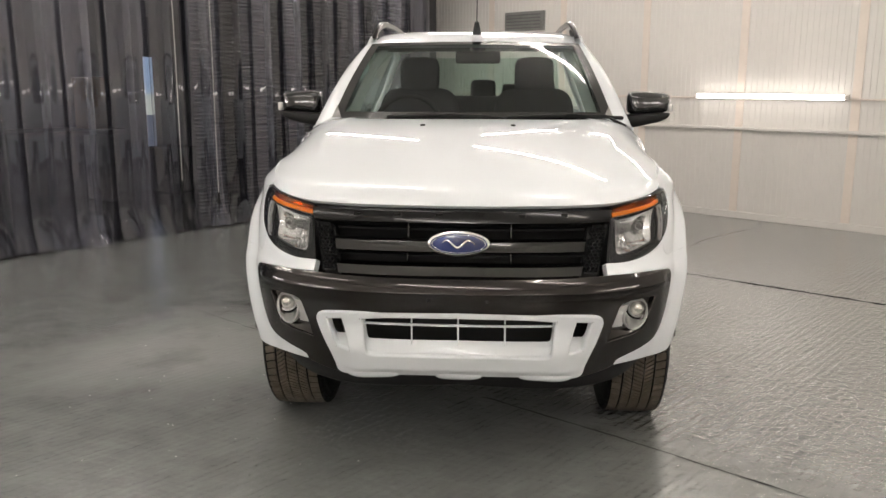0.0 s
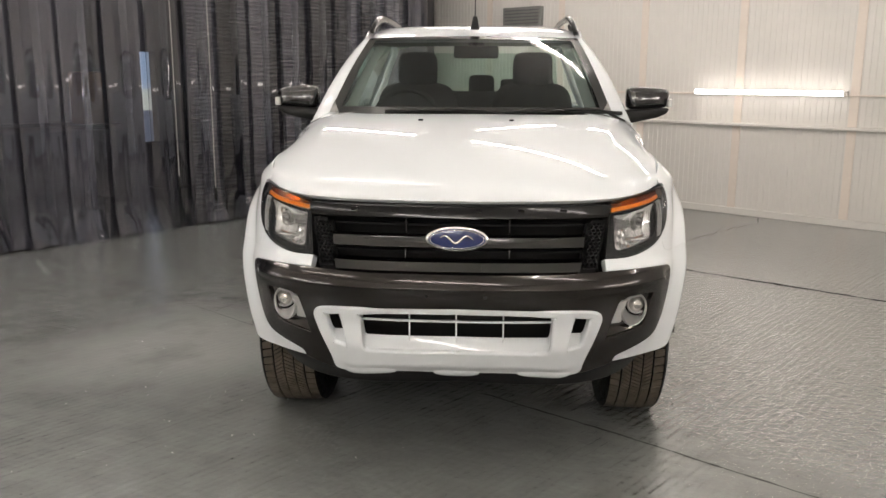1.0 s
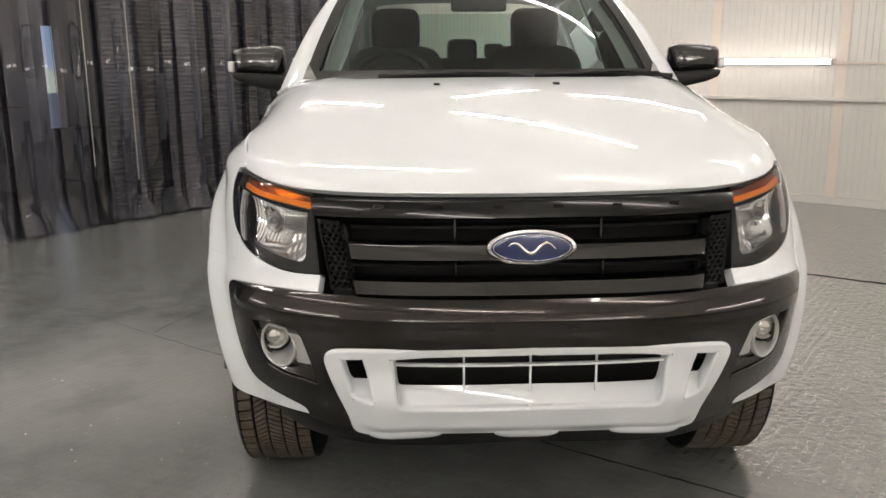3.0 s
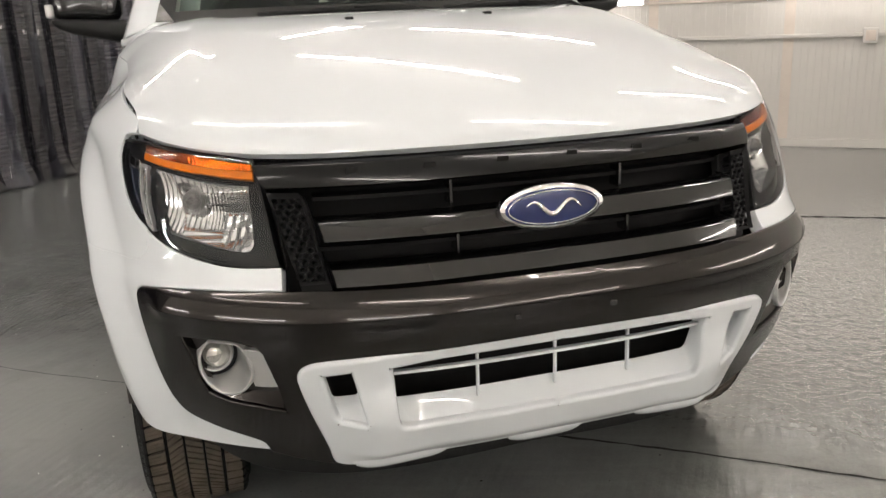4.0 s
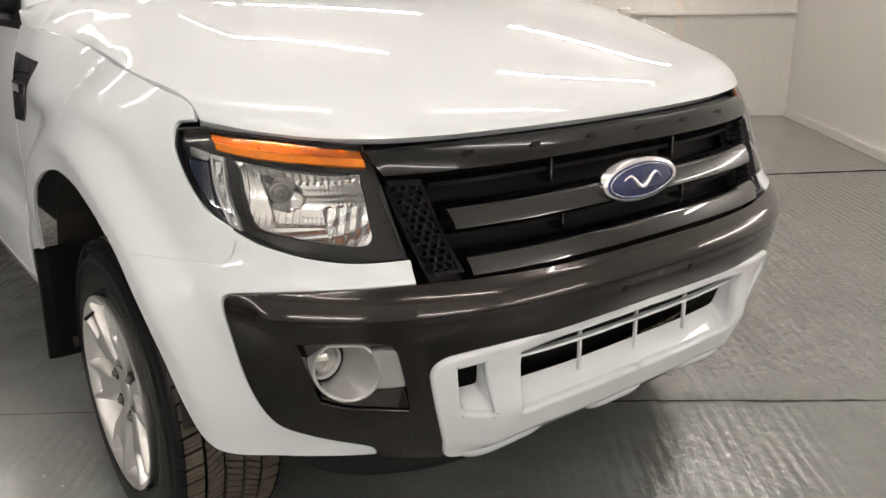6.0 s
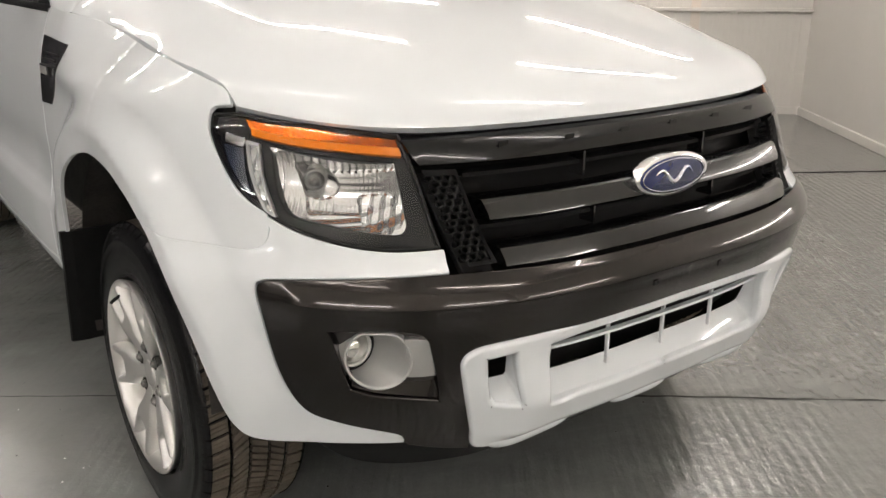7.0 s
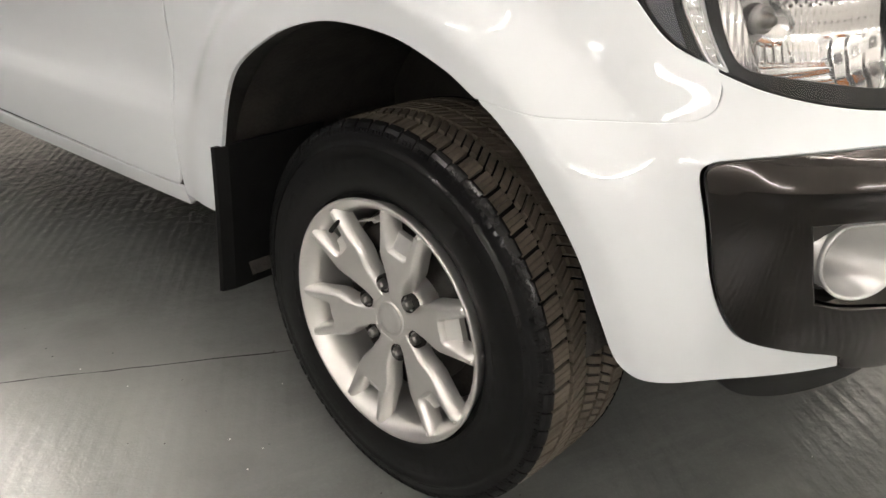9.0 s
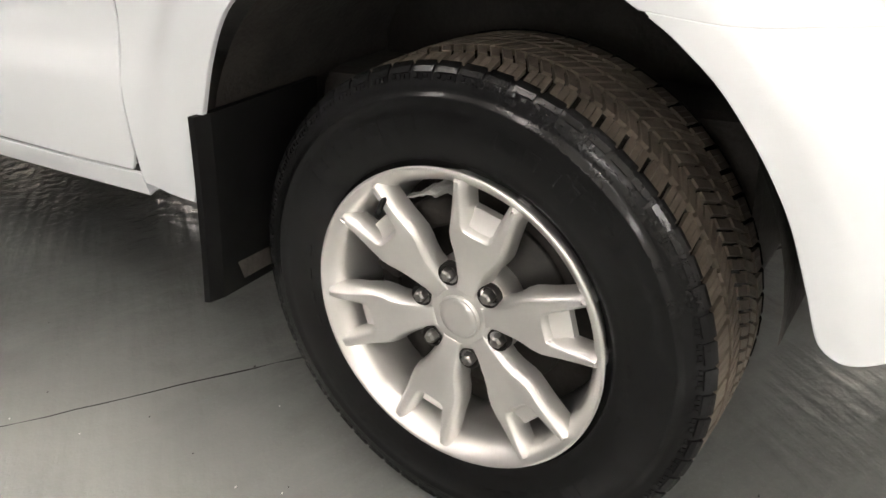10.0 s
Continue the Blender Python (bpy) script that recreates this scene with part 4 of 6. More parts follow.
# side vents with a small plate
vent_edge = outline([("y", 1.440, 1.160, 1), ("y", 1.195, 1.148, 1), ("y", 1.213, 1.11, 1), ("y", 1.35, 0.988, 1), ("y", 1.455, 0.983, 1), ("y", 1.45, 1.08)], 4)
vents = pair("side_vent", sheet("side_vent", vent_edge, (), gap(0.004), lip=0.003, depth=0.03), GLOSSBLACK, truck, "gloss black fender vent")
for o, sx in zip(vents, (1, -1)):
    for k in range(3):
        p, q = on_skin(w_of_y(1.29 + 0.02 * k, 1.122 - 0.016 * k), 1.122 - 0.016 * k)
        bm = bmesh.new()
        block(bm, (sx * (p.x + 0.008), p.y, p.z), (0.006, 0.12, 0.005), 0.002)
        part("vent_fin", bm, BLACK, o)
    p, q = on_skin(w_of_y(1.375, 1.075), 1.075)
    bm = bmesh.new()
    block(bm, (sx * (p.x + 0.009), p.y, p.z), (0.006, 0.085, 0.030), 0.002)
    part("vent_plate", bm, GLOSSBLACK, o, "dark vent plate with silver bars")
    for dy in (-0.025, -0.005, 0.015, 0.032):
        bm = bmesh.new()
        block(bm, (sx * (p.x + 0.0130), p.y + dy, p.z), (0.002, 0.011, 0.020))
        part("plate_bar", bm, SATIN, o)

# doors, cargo box, sill
def side_panel(name, edge, label, step=0.035):
    return pair(name, sheet(name, outline(edge), (), None, step=step, lip=0.0016, depth=0.03), WHITE, truck, label)


doors = side_panel("front_door", [("y", 1.474, 1.228, 1), ("y", 1.474, 0.9), ("y", 1.476, 0.56), ("y", 1.49, 0.524, 1), ("y", 2.0, 0.534), ("y", 2.58, 0.545, 1), ("y", 2.60, 0.9), ("y", 2.62, 1.235, 1), ("y", 2.0, 1.232)], "glossy white front door")
rears = side_panel("rear_door", [("y", 2.628, 1.235, 1), ("y", 2.608, 0.9), ("y", 2.588, 0.545, 1), ("y", 3.2, 0.55), ("y", 3.50, 0.553, 1), ("y", 3.54, 0.70), ("y", 3.60, 0.9, 1), ("y", 3.60, 1.24, 1), ("y", 3.1, 1.237)], "glossy white rear door")
side_panel("cargo_box_side", [("y", 3.62, 1.30, 1), ("y", 3.62, 0.88, 1), ("y", 3.575, 0.72), ("y", 3.52, 0.53, 1), ("y", 3.60, 0.53, 1), ("y", 3.625, 0.644), ("y", 3.70, 0.80), ("y", 3.86, 0.905), ("y", 4.07, 0.936),
                    ("y", 4.28, 0.905), ("y", 4.44, 0.80), ("y", 4.51, 0.644), ("y", 4.53, 0.55, 1), ("y", 5.25, 0.56, 1), ("y", 5.27, 1.30, 1)], "glossy white cargo box side")
pair("sill", sheet("sill", outline([("y", 1.472, 0.516, 1), ("y", 2.4, 0.530), ("y", 3.58, 0.542, 1), ("y", 3.58, 0.492, 1), ("y", 2.4, 0.486), ("y", 1.472, 0.474, 1)]), (), gap(0.001), step=0.04, lip=0.0016, depth=0.05), WHITE, truck, "white sill below the doors")
# black backing sheets put the dark of the door gaps into colour
pair("sill_seal", sheet("sill_seal", outline([("y", 1.476, 0.530, 1), ("y", 2.4, 0.545), ("y", 3.56, 0.558, 1), ("y", 3.56, 0.532, 1), ("y", 2.4, 0.520), ("y", 1.476, 0.506, 1)]), (), gap(-0.006), step=0.04, lip=0.001, depth=0.01), BLACK, truck, "black backing sheet darkening the door gap")
for y0, y1 in ((1.470, 1.470), (2.584, 2.6235)):
    pair("door_seal", sheet("door_seal", outline([("y", y1 - 0.009, 1.225, 1), ("y", y1 + 0.009, 1.225, 1), ("y", y0 + 0.009, 0.535, 1), ("y", y0 - 0.009, 0.535, 1)]), (), gap(-0.005), step=0.04, lip=0.001, depth=0.01), BLACK, truck, "black backing sheet darkening the door gap")
for d, y in ((doors, 2.40), (rears, 3.42)):
    for o, sx in zip(d, (1, -1)):
        x = skin(w_of_y(y, 1.13), 1.13)[0]
        bm = bmesh.new()
        pts = [(sx * (x - 0.004), y + 0.10, 1.13), (sx * (x + 0.030), y + 0.085, 1.131), (sx * (x + 0.038), y + 0.03, 1.133), (sx * (x + 0.036), y - 0.06, 1.133), (sx * (x + 0.020), y - 0.105, 1.131), (sx * (x - 0.006), y - 0.115, 1.13)]
        pipe(bm, pts, [0.012, 0.015, 0.016, 0.016, 0.015, 0.012], 8)
        part("door_handle", bm, GLOSSBLACK, o, "black door handle", True)

# wheel arch liners, mudflaps, underside
for axle in (AXLE, AXLE_R):
    for sx in (-1, 1):
        bm = bmesh.new()
        rows = []
        for x in (0.880, 0.80, 0.60, 0.42):
            rows.append([(sx * x, axle + 0.005 + 0.462 * math.cos(a), max(0.33, 0.50 + 0.437 * math.sin(a))) for a in [math.pi * (-0.12 + 1.14 * k / 32) for k in range(33)]])
        grid_faces(bm, rows)
        block(bm, (sx * 0.42, axle, 0.70), (0.03, 0.84, 0.46))
        part("arch_liner", bm, LINER, truck, "black wheel arch liner", True)
        bm = bmesh.new()
        rows = []
        for k in range(9):
            u = k / 8
            z = (0.652 if axle == AXLE else 0.800) * (1 - u) + 0.312 * u
            y = axle + (0.424 + 0.028 * u + 0.014 * u * u if axle == AXLE else 0.390 + 0.076 * u)
            rows.append([(sx * x, y + d, z) for x, d in ((0.945, 0.006), (0.942, -0.004), (0.915, -0.012), (0.72, -0.014), (0.66, -0.010), (0.66, 0.0), (0.91, 0.004), (0.945, 0.006))])
        grid_faces(bm, rows)
        for e in (0, -1):
            bm.verts.ensure_lookup_table()
            vs = bm.verts[:8] if e == 0 else bm.verts[-8:]
            bm.faces.new(vs[:7])
        bmesh.ops.recalc_face_normals(bm, faces=bm.faces)
        part("mudflap", bm, VOID, truck, "black rubber mudflap", False)
bm = bmesh.new()
block(bm, (0, 2.8, 0.50), (1.20, 4.6, 0.30), 0.03)
block(bm, (0, 0.75, 0.62), (0.78, 0.9, 0.5), 0.03)
part("underbody", bm, LINER, truck, "dark underbody")
for axle in (AXLE, AXLE_R):
    bm = bmesh.new()
    pipe(bm, [(-0.72, axle, 0.37), (0.72, axle, 0.37)], 0.045, 10)
    part("axle", bm, STEEL, truck, "dull steel axle", True)

# wheels
# shade behind the spokes and round the nuts put into the steel's colour
DARKSTEEL = material("dark_brake_steel", (0.035, 0.033, 0.03), 0.5, metal=0.6, var=0.4, scale=20)
TYRE_R, HUB_Z, INBOARD = 0.3865, 0.378, 0.032
SHOULDER = ((0.3838, 0.1095), (0.3822, 0.1130), (0.3780, 0.1182), (0.3710, 0.1225), (0.3620, 0.1262), (0.3535, 0.1285))


def tyre_mesh():
    prof = [(0.232, -0.105), (0.240, -0.117), (0.248, -0.1245), (0.2515, -0.1285), (0.255, -0.1270), (0.268, -0.1315), (0.285, -0.1345), (0.302, -0.1355), (0.320, -0.1345), (0.333, -0.1318), (0.3365, -0.1332), (0.341, -0.1325), (0.344, -0.1280),
            (0.3515, -0.1268), (0.3605, -0.1245), (0.3695, -0.1207), (0.3762, -0.1165), (0.3795, -0.1120), (0.3790, -0.1075), (0.3765, -0.104), (0.3780, 0.0)]
    prof += [(r, -h) for r, h in prof[-2::-1]]
    bm = bmesh.new()
    lathe(bm, prof, 144)
    bmesh.ops.recalc_face_normals(bm, faces=bm.faces)
    for v in bm.verts:
        v.co.z = max(v.co.z, -HUB_Z)
        v.co.x += INBOARD
    me = mesh_of(bm, "tyre")
    me.set_sharp_from_angle(angle=radians(50))
    return me


def tread_mesh(shoulder):
    """Blocks in five ribs with slanted inner ribs, or the low lugs that run on over the rounded shoulder."""
    bm = bmesh.new()
    n = 62

    def slab(h0, h1, a0, a1, skew, r0=0.3765, r1=TYRE_R):
        q = []
        for r, s in ((r0, 1.0), (r1, 0.95)):
            hm, hw, am, aw = (h0 + h1) / 2, (h1 - h0) / 2 * s, (a0 + a1) / 2, (a1 - a0) / 2 * s
            for h, a in ((hm - hw, am - aw - skew), (hm + hw, am - aw + skew), (hm + hw, am + aw + skew), (hm - hw, am + aw - skew)):
                rr = r - 6.0 * max(0.0, abs(h) - 0.090) ** 2 - 0.25 * h * h
                q.append(bm.verts.new((h, rr * math.cos(a), rr * math.sin(a))))
        bm.faces.new(q[4:])
        for i in range(4):
            j = (i + 1) % 4
            bm.faces.new((q[i], q[j], q[4 + j], q[4 + i]))

    def lug(points, sx, a0, a1, deep=0.0042):
        rows = []
        for k, (r, h) in enumerate(points):
            tight = 0.92 if k in (0, len(points) - 1) else 1.0
            mid, half = (a0 + a1) / 2, (a1 - a0) / 2 * tight
            rows.append([bm.verts.new((sx * hh, rr * math.cos(a), rr * math.sin(a))) for rr, hh, a in
                         ((r - deep, h - deep * 0.6, mid - half * 1.04), (r, h, mid - half), (r, h, mid + half), (r - deep, h - deep * 0.6, mid + half * 1.04))])
        for p0, p1 in zip(rows, rows[1:]):
            for i in range(3):
                bm.faces.new((p0[i], p0[i + 1], p1[i + 1], p1[i]))
        bm.faces.new(rows[-1])

    p = 2 * math.pi / n
    for k in range(n):
        a = p * k
        for sx in (-1, 1):
            if shoulder:
                lug(SHOULDER[:4], sx, a + 0.13 * p, a + 0.97 * p)
                for c in range(4):
                    lug(((0.3690, 0.1228), (0.3640 - 0.003 * (c % 2), 0.1252)), sx, a + (0.14 + 0.21 * c) * p, a + (0.30 + 0.21 * c) * p, 0.002)
                continue
            h = sorted((sx * 0.0695, sx * 0.1105))
            for c in range(3):
                slab(h[0], h[1], a + (0.13 + 0.275 * c) * p, a + (0.13 + 0.275 * c + 0.258) * p, sx * 0.10 * p)
            h = sorted((sx * 0.0255, sx * 0.0615))
            slab(h[0], h[1], a + 0.05 * p, a + 0.40 * p, sx * 0.28 * p)
            slab(h[0], h[1], a + 0.53 * p, a + 0.91 * p, sx * 0.28 * p)
        if not shoulder:
            slab(-0.0198, 0.0198, a + 0.05 * p, a + 0.41 * p, 0.22 * p)
            slab(-0.0198, 0.0198, a + 0.54 * p, a + 0.91 * p, 0.22 * p)
    bmesh.ops.recalc_face_normals(bm, faces=bm.faces)
    for v in bm.verts:
        v.co.z = max(v.co.z, -HUB_Z)
        v.co.x += INBOARD
    return mesh_of(bm, "tread", False)


def rim_mesh():
    bm = bmesh.new()
    lathe(bm, [(0.2445, -0.104), (0.2450, -0.1090), (0.2432, -0.1108), (0.2405, -0.1106), (0.2385, -0.1088), (0.2340, -0.1055), (0.2250, -0.0955), (0.2170, -0.080), (0.2100, -0.03), (0.205, 0.05), (0.215, 0.10), (0.235, 0.108), (0.235, 0.10), (0.22, 0.06), (0.225, -0.06), (0.2445, -0.104)], 96)
    bmesh.ops.recalc_face_normals(bm, faces=bm.faces)
    me = mesh_of(bm, "wheel")
    me.set_sharp_from_angle(angle=radians(50))
    return me


def spoke_mesh():
    """A forked spoke: a broad stem that parts into two prongs, with sloping sides and a flat, softly edged face."""
    bm = bmesh.new()

    def face_x(r):
        return curve(((0.03, -0.082), (0.06, -0.084), (0.10, -0.094), (0.15, -0.102), (0.20, -0.108), (0.24, -0.112)), r)

    half = [(0.040, 0.021), (0.052, 0.0205), (0.064, 0.0215), (0.078, 0.0245), (0.094, 0.0275), (0.110, 0.0335), (0.124, 0.0410), (0.138, 0.0455), (0.150, 0.0465), (0.170, 0.0475), (0.204, 0.0510), (0.224, 0.0540),
            (0.2285, 0.0530), (0.2305, 0.0480), (0.2315, 0.0400), (0.2300, 0.0375), (0.222, 0.0355), (0.200, 0.0300), (0.180, 0.0250), (0.164, 0.0215), (0.160, 0.0180), (0.159, 0.0)]
    loop = [Vector(p) for p in half] + [Vector((r, -b)) for r, b in half[-2::-1]]
    dense = []
    for p, q in zip(loop, loop[1:] + loop[:1]):
        n = max(1, int((q - p).length / 0.007))
        dense += [p.lerp(q, k / n) for k in range(n)]
    n = len(dense)
    outs = []
    for k in range(n):
        d = (dense[(k + 1) % n] - dense[k - 1]).normalized()
        outs.append(Vector((-d.y, d.x)))
    rows = []
    for grow, dx in ((-0.0062, 0.0), (-0.0050, 0.0006), (-0.0015, 0.0048), (0.0012, 0.0100), (0.0046, 0.021), (0.0040, 0.036)):
        rows.append([bm.verts.new((face_x(p.x) + dx + 0.004 * ease(0.222, 0.236, p.x), p.x + o.x * grow, p.y + o.y * grow)) for p, o in zip(dense, outs)])
    for a, b in zip(rows, rows[1:]):
        for k in range(n):
            bm.faces.new((a[k], a[(k + 1) % n], b[(k + 1) % n], b[k]))
    from mathutils.geometry import delaunay_2d_cdt
    flat = [Vector((v.co.y, v.co.z)) for v in rows[0]]
    mid = [Vector((r, b)) for r in (0.06, 0.08, 0.10, 0.12, 0.14) for b in (-0.010, 0.010)]
    pts, _, tris, *_ = delaunay_2d_cdt(flat + mid, [(k, (k + 1) % n) for k in range(n)], [], 1, 1e-7)
    inner = rows[0] + [bm.verts.new((face_x(p.x), p.x, p.y)) for p in pts[n:]]
    for t in tris:
        bm.faces.new([inner[k] for k in t])
    web = [[(face_x(r) + dx, r, b * k) for k in (-1, -0.4, 0.4, 1)] for r, b, dx in ((0.152, 0.017, 0.004), (0.160, 0.023, 0.010), (0.174, 0.027, 0.019), (0.188, 0.031, 0.025), (0.190, 0.031, 0.036))]
    grid_faces(bm, web)
    bmesh.ops.recalc_face_normals(bm, faces=bm.faces)
    me = mesh_of(bm, "spoke")
    me.set_sharp_from_angle(angle=radians(33))
    return me


TYRE, TREADS, LUGS, RIM, SPOKE = tyre_mesh(), tread_mesh(False), tread_mesh(True), rim_mesh(), spoke_mesh()
bm = bmesh.new()
lathe(bm, [(0.0, -0.0868), (0.020, -0.0864), (0.0305, -0.0852), (0.0315, -0.0838), (0.0325, -0.0852), (0.034, -0.0848), (0.036, -0.082), (0.036, -0.074)], 36)
CAP = mesh_of(bm, "centre_cap")
bm = bmesh.new()
lathe(bm, [(0.034, -0.0800), (0.052, -0.0815), (0.056, -0.078), (0.076, -0.073), (0.085, -0.060), (0.085, -0.02)], 48)
HUB = mesh_of(bm, "hub")
bm = bmesh.new()
lathe(bm, [(0.0, -0.092), (0.006, -0.092), (0.0098, -0.089), (0.011, -0.082), (0.011, -0.05)], 6)
NUT = mesh_of(bm, "wheel_nut", False)
bm = bmesh.new()
lathe(bm, [(0.0185, -0.070), (0.0178, -0.0815), (0.0165, -0.0835), (0.0152, -0.0820), (0.0148, -0.0755), (0.0100, -0.0755)], 24)
NUTSEAT = mesh_of(bm, "nut_seat")
bm = bmesh.new()
lathe(bm, [(0.05, -0.02), (0.150, -0.02), (0.152, -0.016), (0.152, 0.008), (0.06, 0.008)], 48)
DISC = mesh_of(bm, "brake_disc")
bm = bmesh.new()
for k in range(5):
    a0 = radians(20 + 12 * k)
    block(bm, (-0.005, 0.155 * math.cos(a0), 0.155 * math.sin(a0)), (0.085, 0.045, 0.07), 0.008, Matrix.Rotation(a0, 4, "X"))
CALIPER = mesh_of(bm, "brake_caliper")
bm = bmesh.new()
lathe(bm, [(0.15, -0.012), (0.198, -0.008), (0.207, 0.03)], 40)
BACKPLATE = mesh_of(bm, "back_plate")
bm = bmesh.new()
block(bm, (-0.1345 + INBOARD, 0.304, 0), (0.0024, 0.022, 0.015), 0.0007)
MARK = mesh_of(bm, "sidewall_bar", False)
bm = bmesh.new()
block(bm, (-0.1325 + INBOARD, 0.276, 0), (0.0020, 0.007, 0.020), 0.0006)
SMALLMARK = mesh_of(bm, "sidewall_dash", False)
bm = bmesh.new()
pipe(bm, [(-0.100, 0.205, 0.045), (-0.118, 0.197, 0.043), (-0.130, 0.190, 0.041)], 0.0045, 8)
VALVE = mesh_of(bm, "valve")

bm = bmesh.new()
rng = random.Random(5)
grid_faces(bm, [[(-0.075 + 0.0125 * j + rng.uniform(-0.004, 0.004), (0.194 + rng.uniform(-0.007, 0.004)) * math.cos(radians(a)), (0.194 + rng.uniform(-0.007, 0.004)) * math.sin(radians(a))) for j in range(6)] for a in range(62, 93, 3)])
FOILTAPE = material("foil_tape_silver", (0.62, 0.62, 0.60), 0.35, metal=0.3, var=0.2, scale=80)
FOIL = mesh_of(bm, "foil_tape", False)


def wheel(x, y, spin):
    """A forked-spoke alloy wheel with its tyre; the face looks outward."""
    w = part("wheel", RIM, ALLOY, truck, "silver six-spoke alloy wheel with a black tyre")
    w.matrix_basis = pose(x, y, HUB_Z, 0, 0, 0 if x < 0 else 180)
    part("tyre", TYRE, RUBBER, w, "black tyre with a worn dusty tread")
    part("tread", TREADS, TREAD, w, "brownish tread blocks")["kind"] = "stuff"
    part("tread_shoulder", LUGS, RUBBER, w, "black lugged tyre shoulder")["kind"] = "stuff"
    for me, angles in ((MARK, [38 + 6 * k for k in range(8)] + [104 + 6 * k for k in range(7)] + [222 + 6 * k for k in range(8)] + [290 + 6 * k for k in range(7)]), (SMALLMARK, [170 + 9 * k for k in range(4)] + [345 + 9 * k for k in range(4)])):
        for a in angles:
            o = part(me.name, me, RUBBER, w)
            o.rotation_euler = (radians(a), 0, 0)
    for me, mat, nm in ((HUB, ALLOY, "hub"), (CAP, ALLOY, "centre_cap"), (DISC, DARKSTEEL, "brake_disc"), (CALIPER, LINER, "brake_caliper"), (BACKPLATE, LINER, "back_plate"), (VALVE, BLACK, "valve")):
        o = part(nm, me, mat, w, "", True)
        o.rotation_euler = (radians(spin if nm != "brake_caliper" else 0), 0, 0)
    for k in range(6):
        o = part("spoke", SPOKE, ALLOY, w)
        o.rotation_euler = (radians(spin + 60 * k), 0, 0)
        for me, mat, nm in ((NUT, STEEL, "wheel_nut"), (NUTSEAT, DARKSTEEL, "nut_seat")):
            a = radians(spin + 60 * k + 30)
            o = part(nm, me, mat, w)
            o.location = (0, 0.0697 * math.cos(a), 0.0697 * math.sin(a))
    return w


for x in (-0.785, 0.785):
    front = wheel(x, 0.848, 47)
    if x < 0:
        part("foil_tape", FOIL, FOILTAPE, front, "crumpled silver foil tape inside the rim")
    wheel(x, AXLE_R, 20)

# cab: roof, pillars, panes
def screen_at(u, v):
    """The windscreen, u from its foot to the roof, v across."""
    a = abs(v)
    x = v * (0.735 + (0.588 - 0.735) * u)
    y = (1.21 + 0.20 * a ** 2.2) * (1 - u) + (1.90 + 0.06 * a ** 2.2) * u
    z = 1.298 + (1.724 - 0.006 * a ** 2 - 1.298) * u + 0.035 * math.sin(math.pi * u) * (1 - 0.3 * a)
    return x, y, z


def screen_patch(name, u0, u1, v0, v1, off, nu=16, nv=40):
    bm = bmesh.new()
    rows = []
    for i in range(nu + 1):
        row = []
        for j in range(nv + 1):
            x, y, z = screen_at(u0 + (u1 - u0) * i / nu, v0 + (v1 - v0) * j / nv)
            row.append((x, y - off * 0.5, z + off * 0.85))
        rows.append(row)
    grid_faces(bm, rows)
    return mesh_of(bm, name)


pane = part("windscreen", screen_patch("windscreen", 0, 1, -1, 1, 0), GLASS, truck, "greenish windscreen glass")
pane.visible_shadow = False
for nm, a in (("screen_border", (0.94, 1.0, -1, 1)), ("screen_border", (0, 1, -1, -0.925)), ("screen_border", (0, 1, 0.925, 1)), ("screen_border", (0, 0.10, -1, 1))):
    part(nm, screen_patch(nm, *a, 0.003), GLOSSBLACK, pane, "black screen border")


def roof_at(u, v):
    a = abs(v)
    y = 1.89 + 0.06 * a ** 2.2 + (3.50 - 1.91) * u
    x = v * (0.592 + 0.02 * math.sin(math.pi * min(1, u * 1.4)))
    z = 1.722 + 0.087 * (1 - (1 - min(1.0, u / 0.30)) ** 2) - 0.04 * max(0.0, u - 0.4) ** 2 - (0.006 * a ** 2 + 0.035 * a ** 7) * min(1, 0.15 + 3 * u)
    return x, y, z


bm = bmesh.new()
rows = [[roof_at((i / 28) ** 1.5, -1 + 2 * j / 40) for j in range(41)] for i in range(29)]
grid_faces(bm, rows)
grid_faces(bm, [[(x, y, z - 0.03) for x, y, z in r] for r in rows], True)
part("roof", bm, WHITE, truck, "white cab roof", True)
bm = bmesh.new()
grid_faces(bm, [[(x * 0.98, y + 0.02, z - 0.05) for x, y, z in r] for r in rows], True)
part("headliner", bm, TRIM, truck, "pale headliner", True)


def strip(bm, pts, wide, thick):
    """A bar of oblong section along points, broad way across the truck's flank."""
    rows = []
    for k, p in enumerate(pts):
        p = Vector(p)
        d = (Vector(pts[min(k + 1, len(pts) - 1)]) - Vector(pts[max(k - 1, 0)])).normalized()
        out = Vector((1 if p.x > 0 else -1, 0, 0.35))
        out = (out - d * out.dot(d)).normalized()
        side = d.cross(out)
        w = wide[k] if isinstance(wide, (list, tuple)) else wide
        ring = []
        for i in range(12):
            a = 2 * math.pi * (i + 0.5) / 12
            c, s = math.cos(a), math.sin(a)
            ring.append(p + side * (w / 2 * math.copysign(abs(c) ** 0.6, c)) + out * (thick / 2 * math.copysign(abs(s) ** 0.6, s)))
        rows.append(ring + ring[:1])
    grid_faces(bm, rows)
    bmesh.ops.remove_doubles(bm, verts=bm.verts, dist=1e-6)
    bmesh.ops.recalc_face_normals(bm, faces=bm.faces)


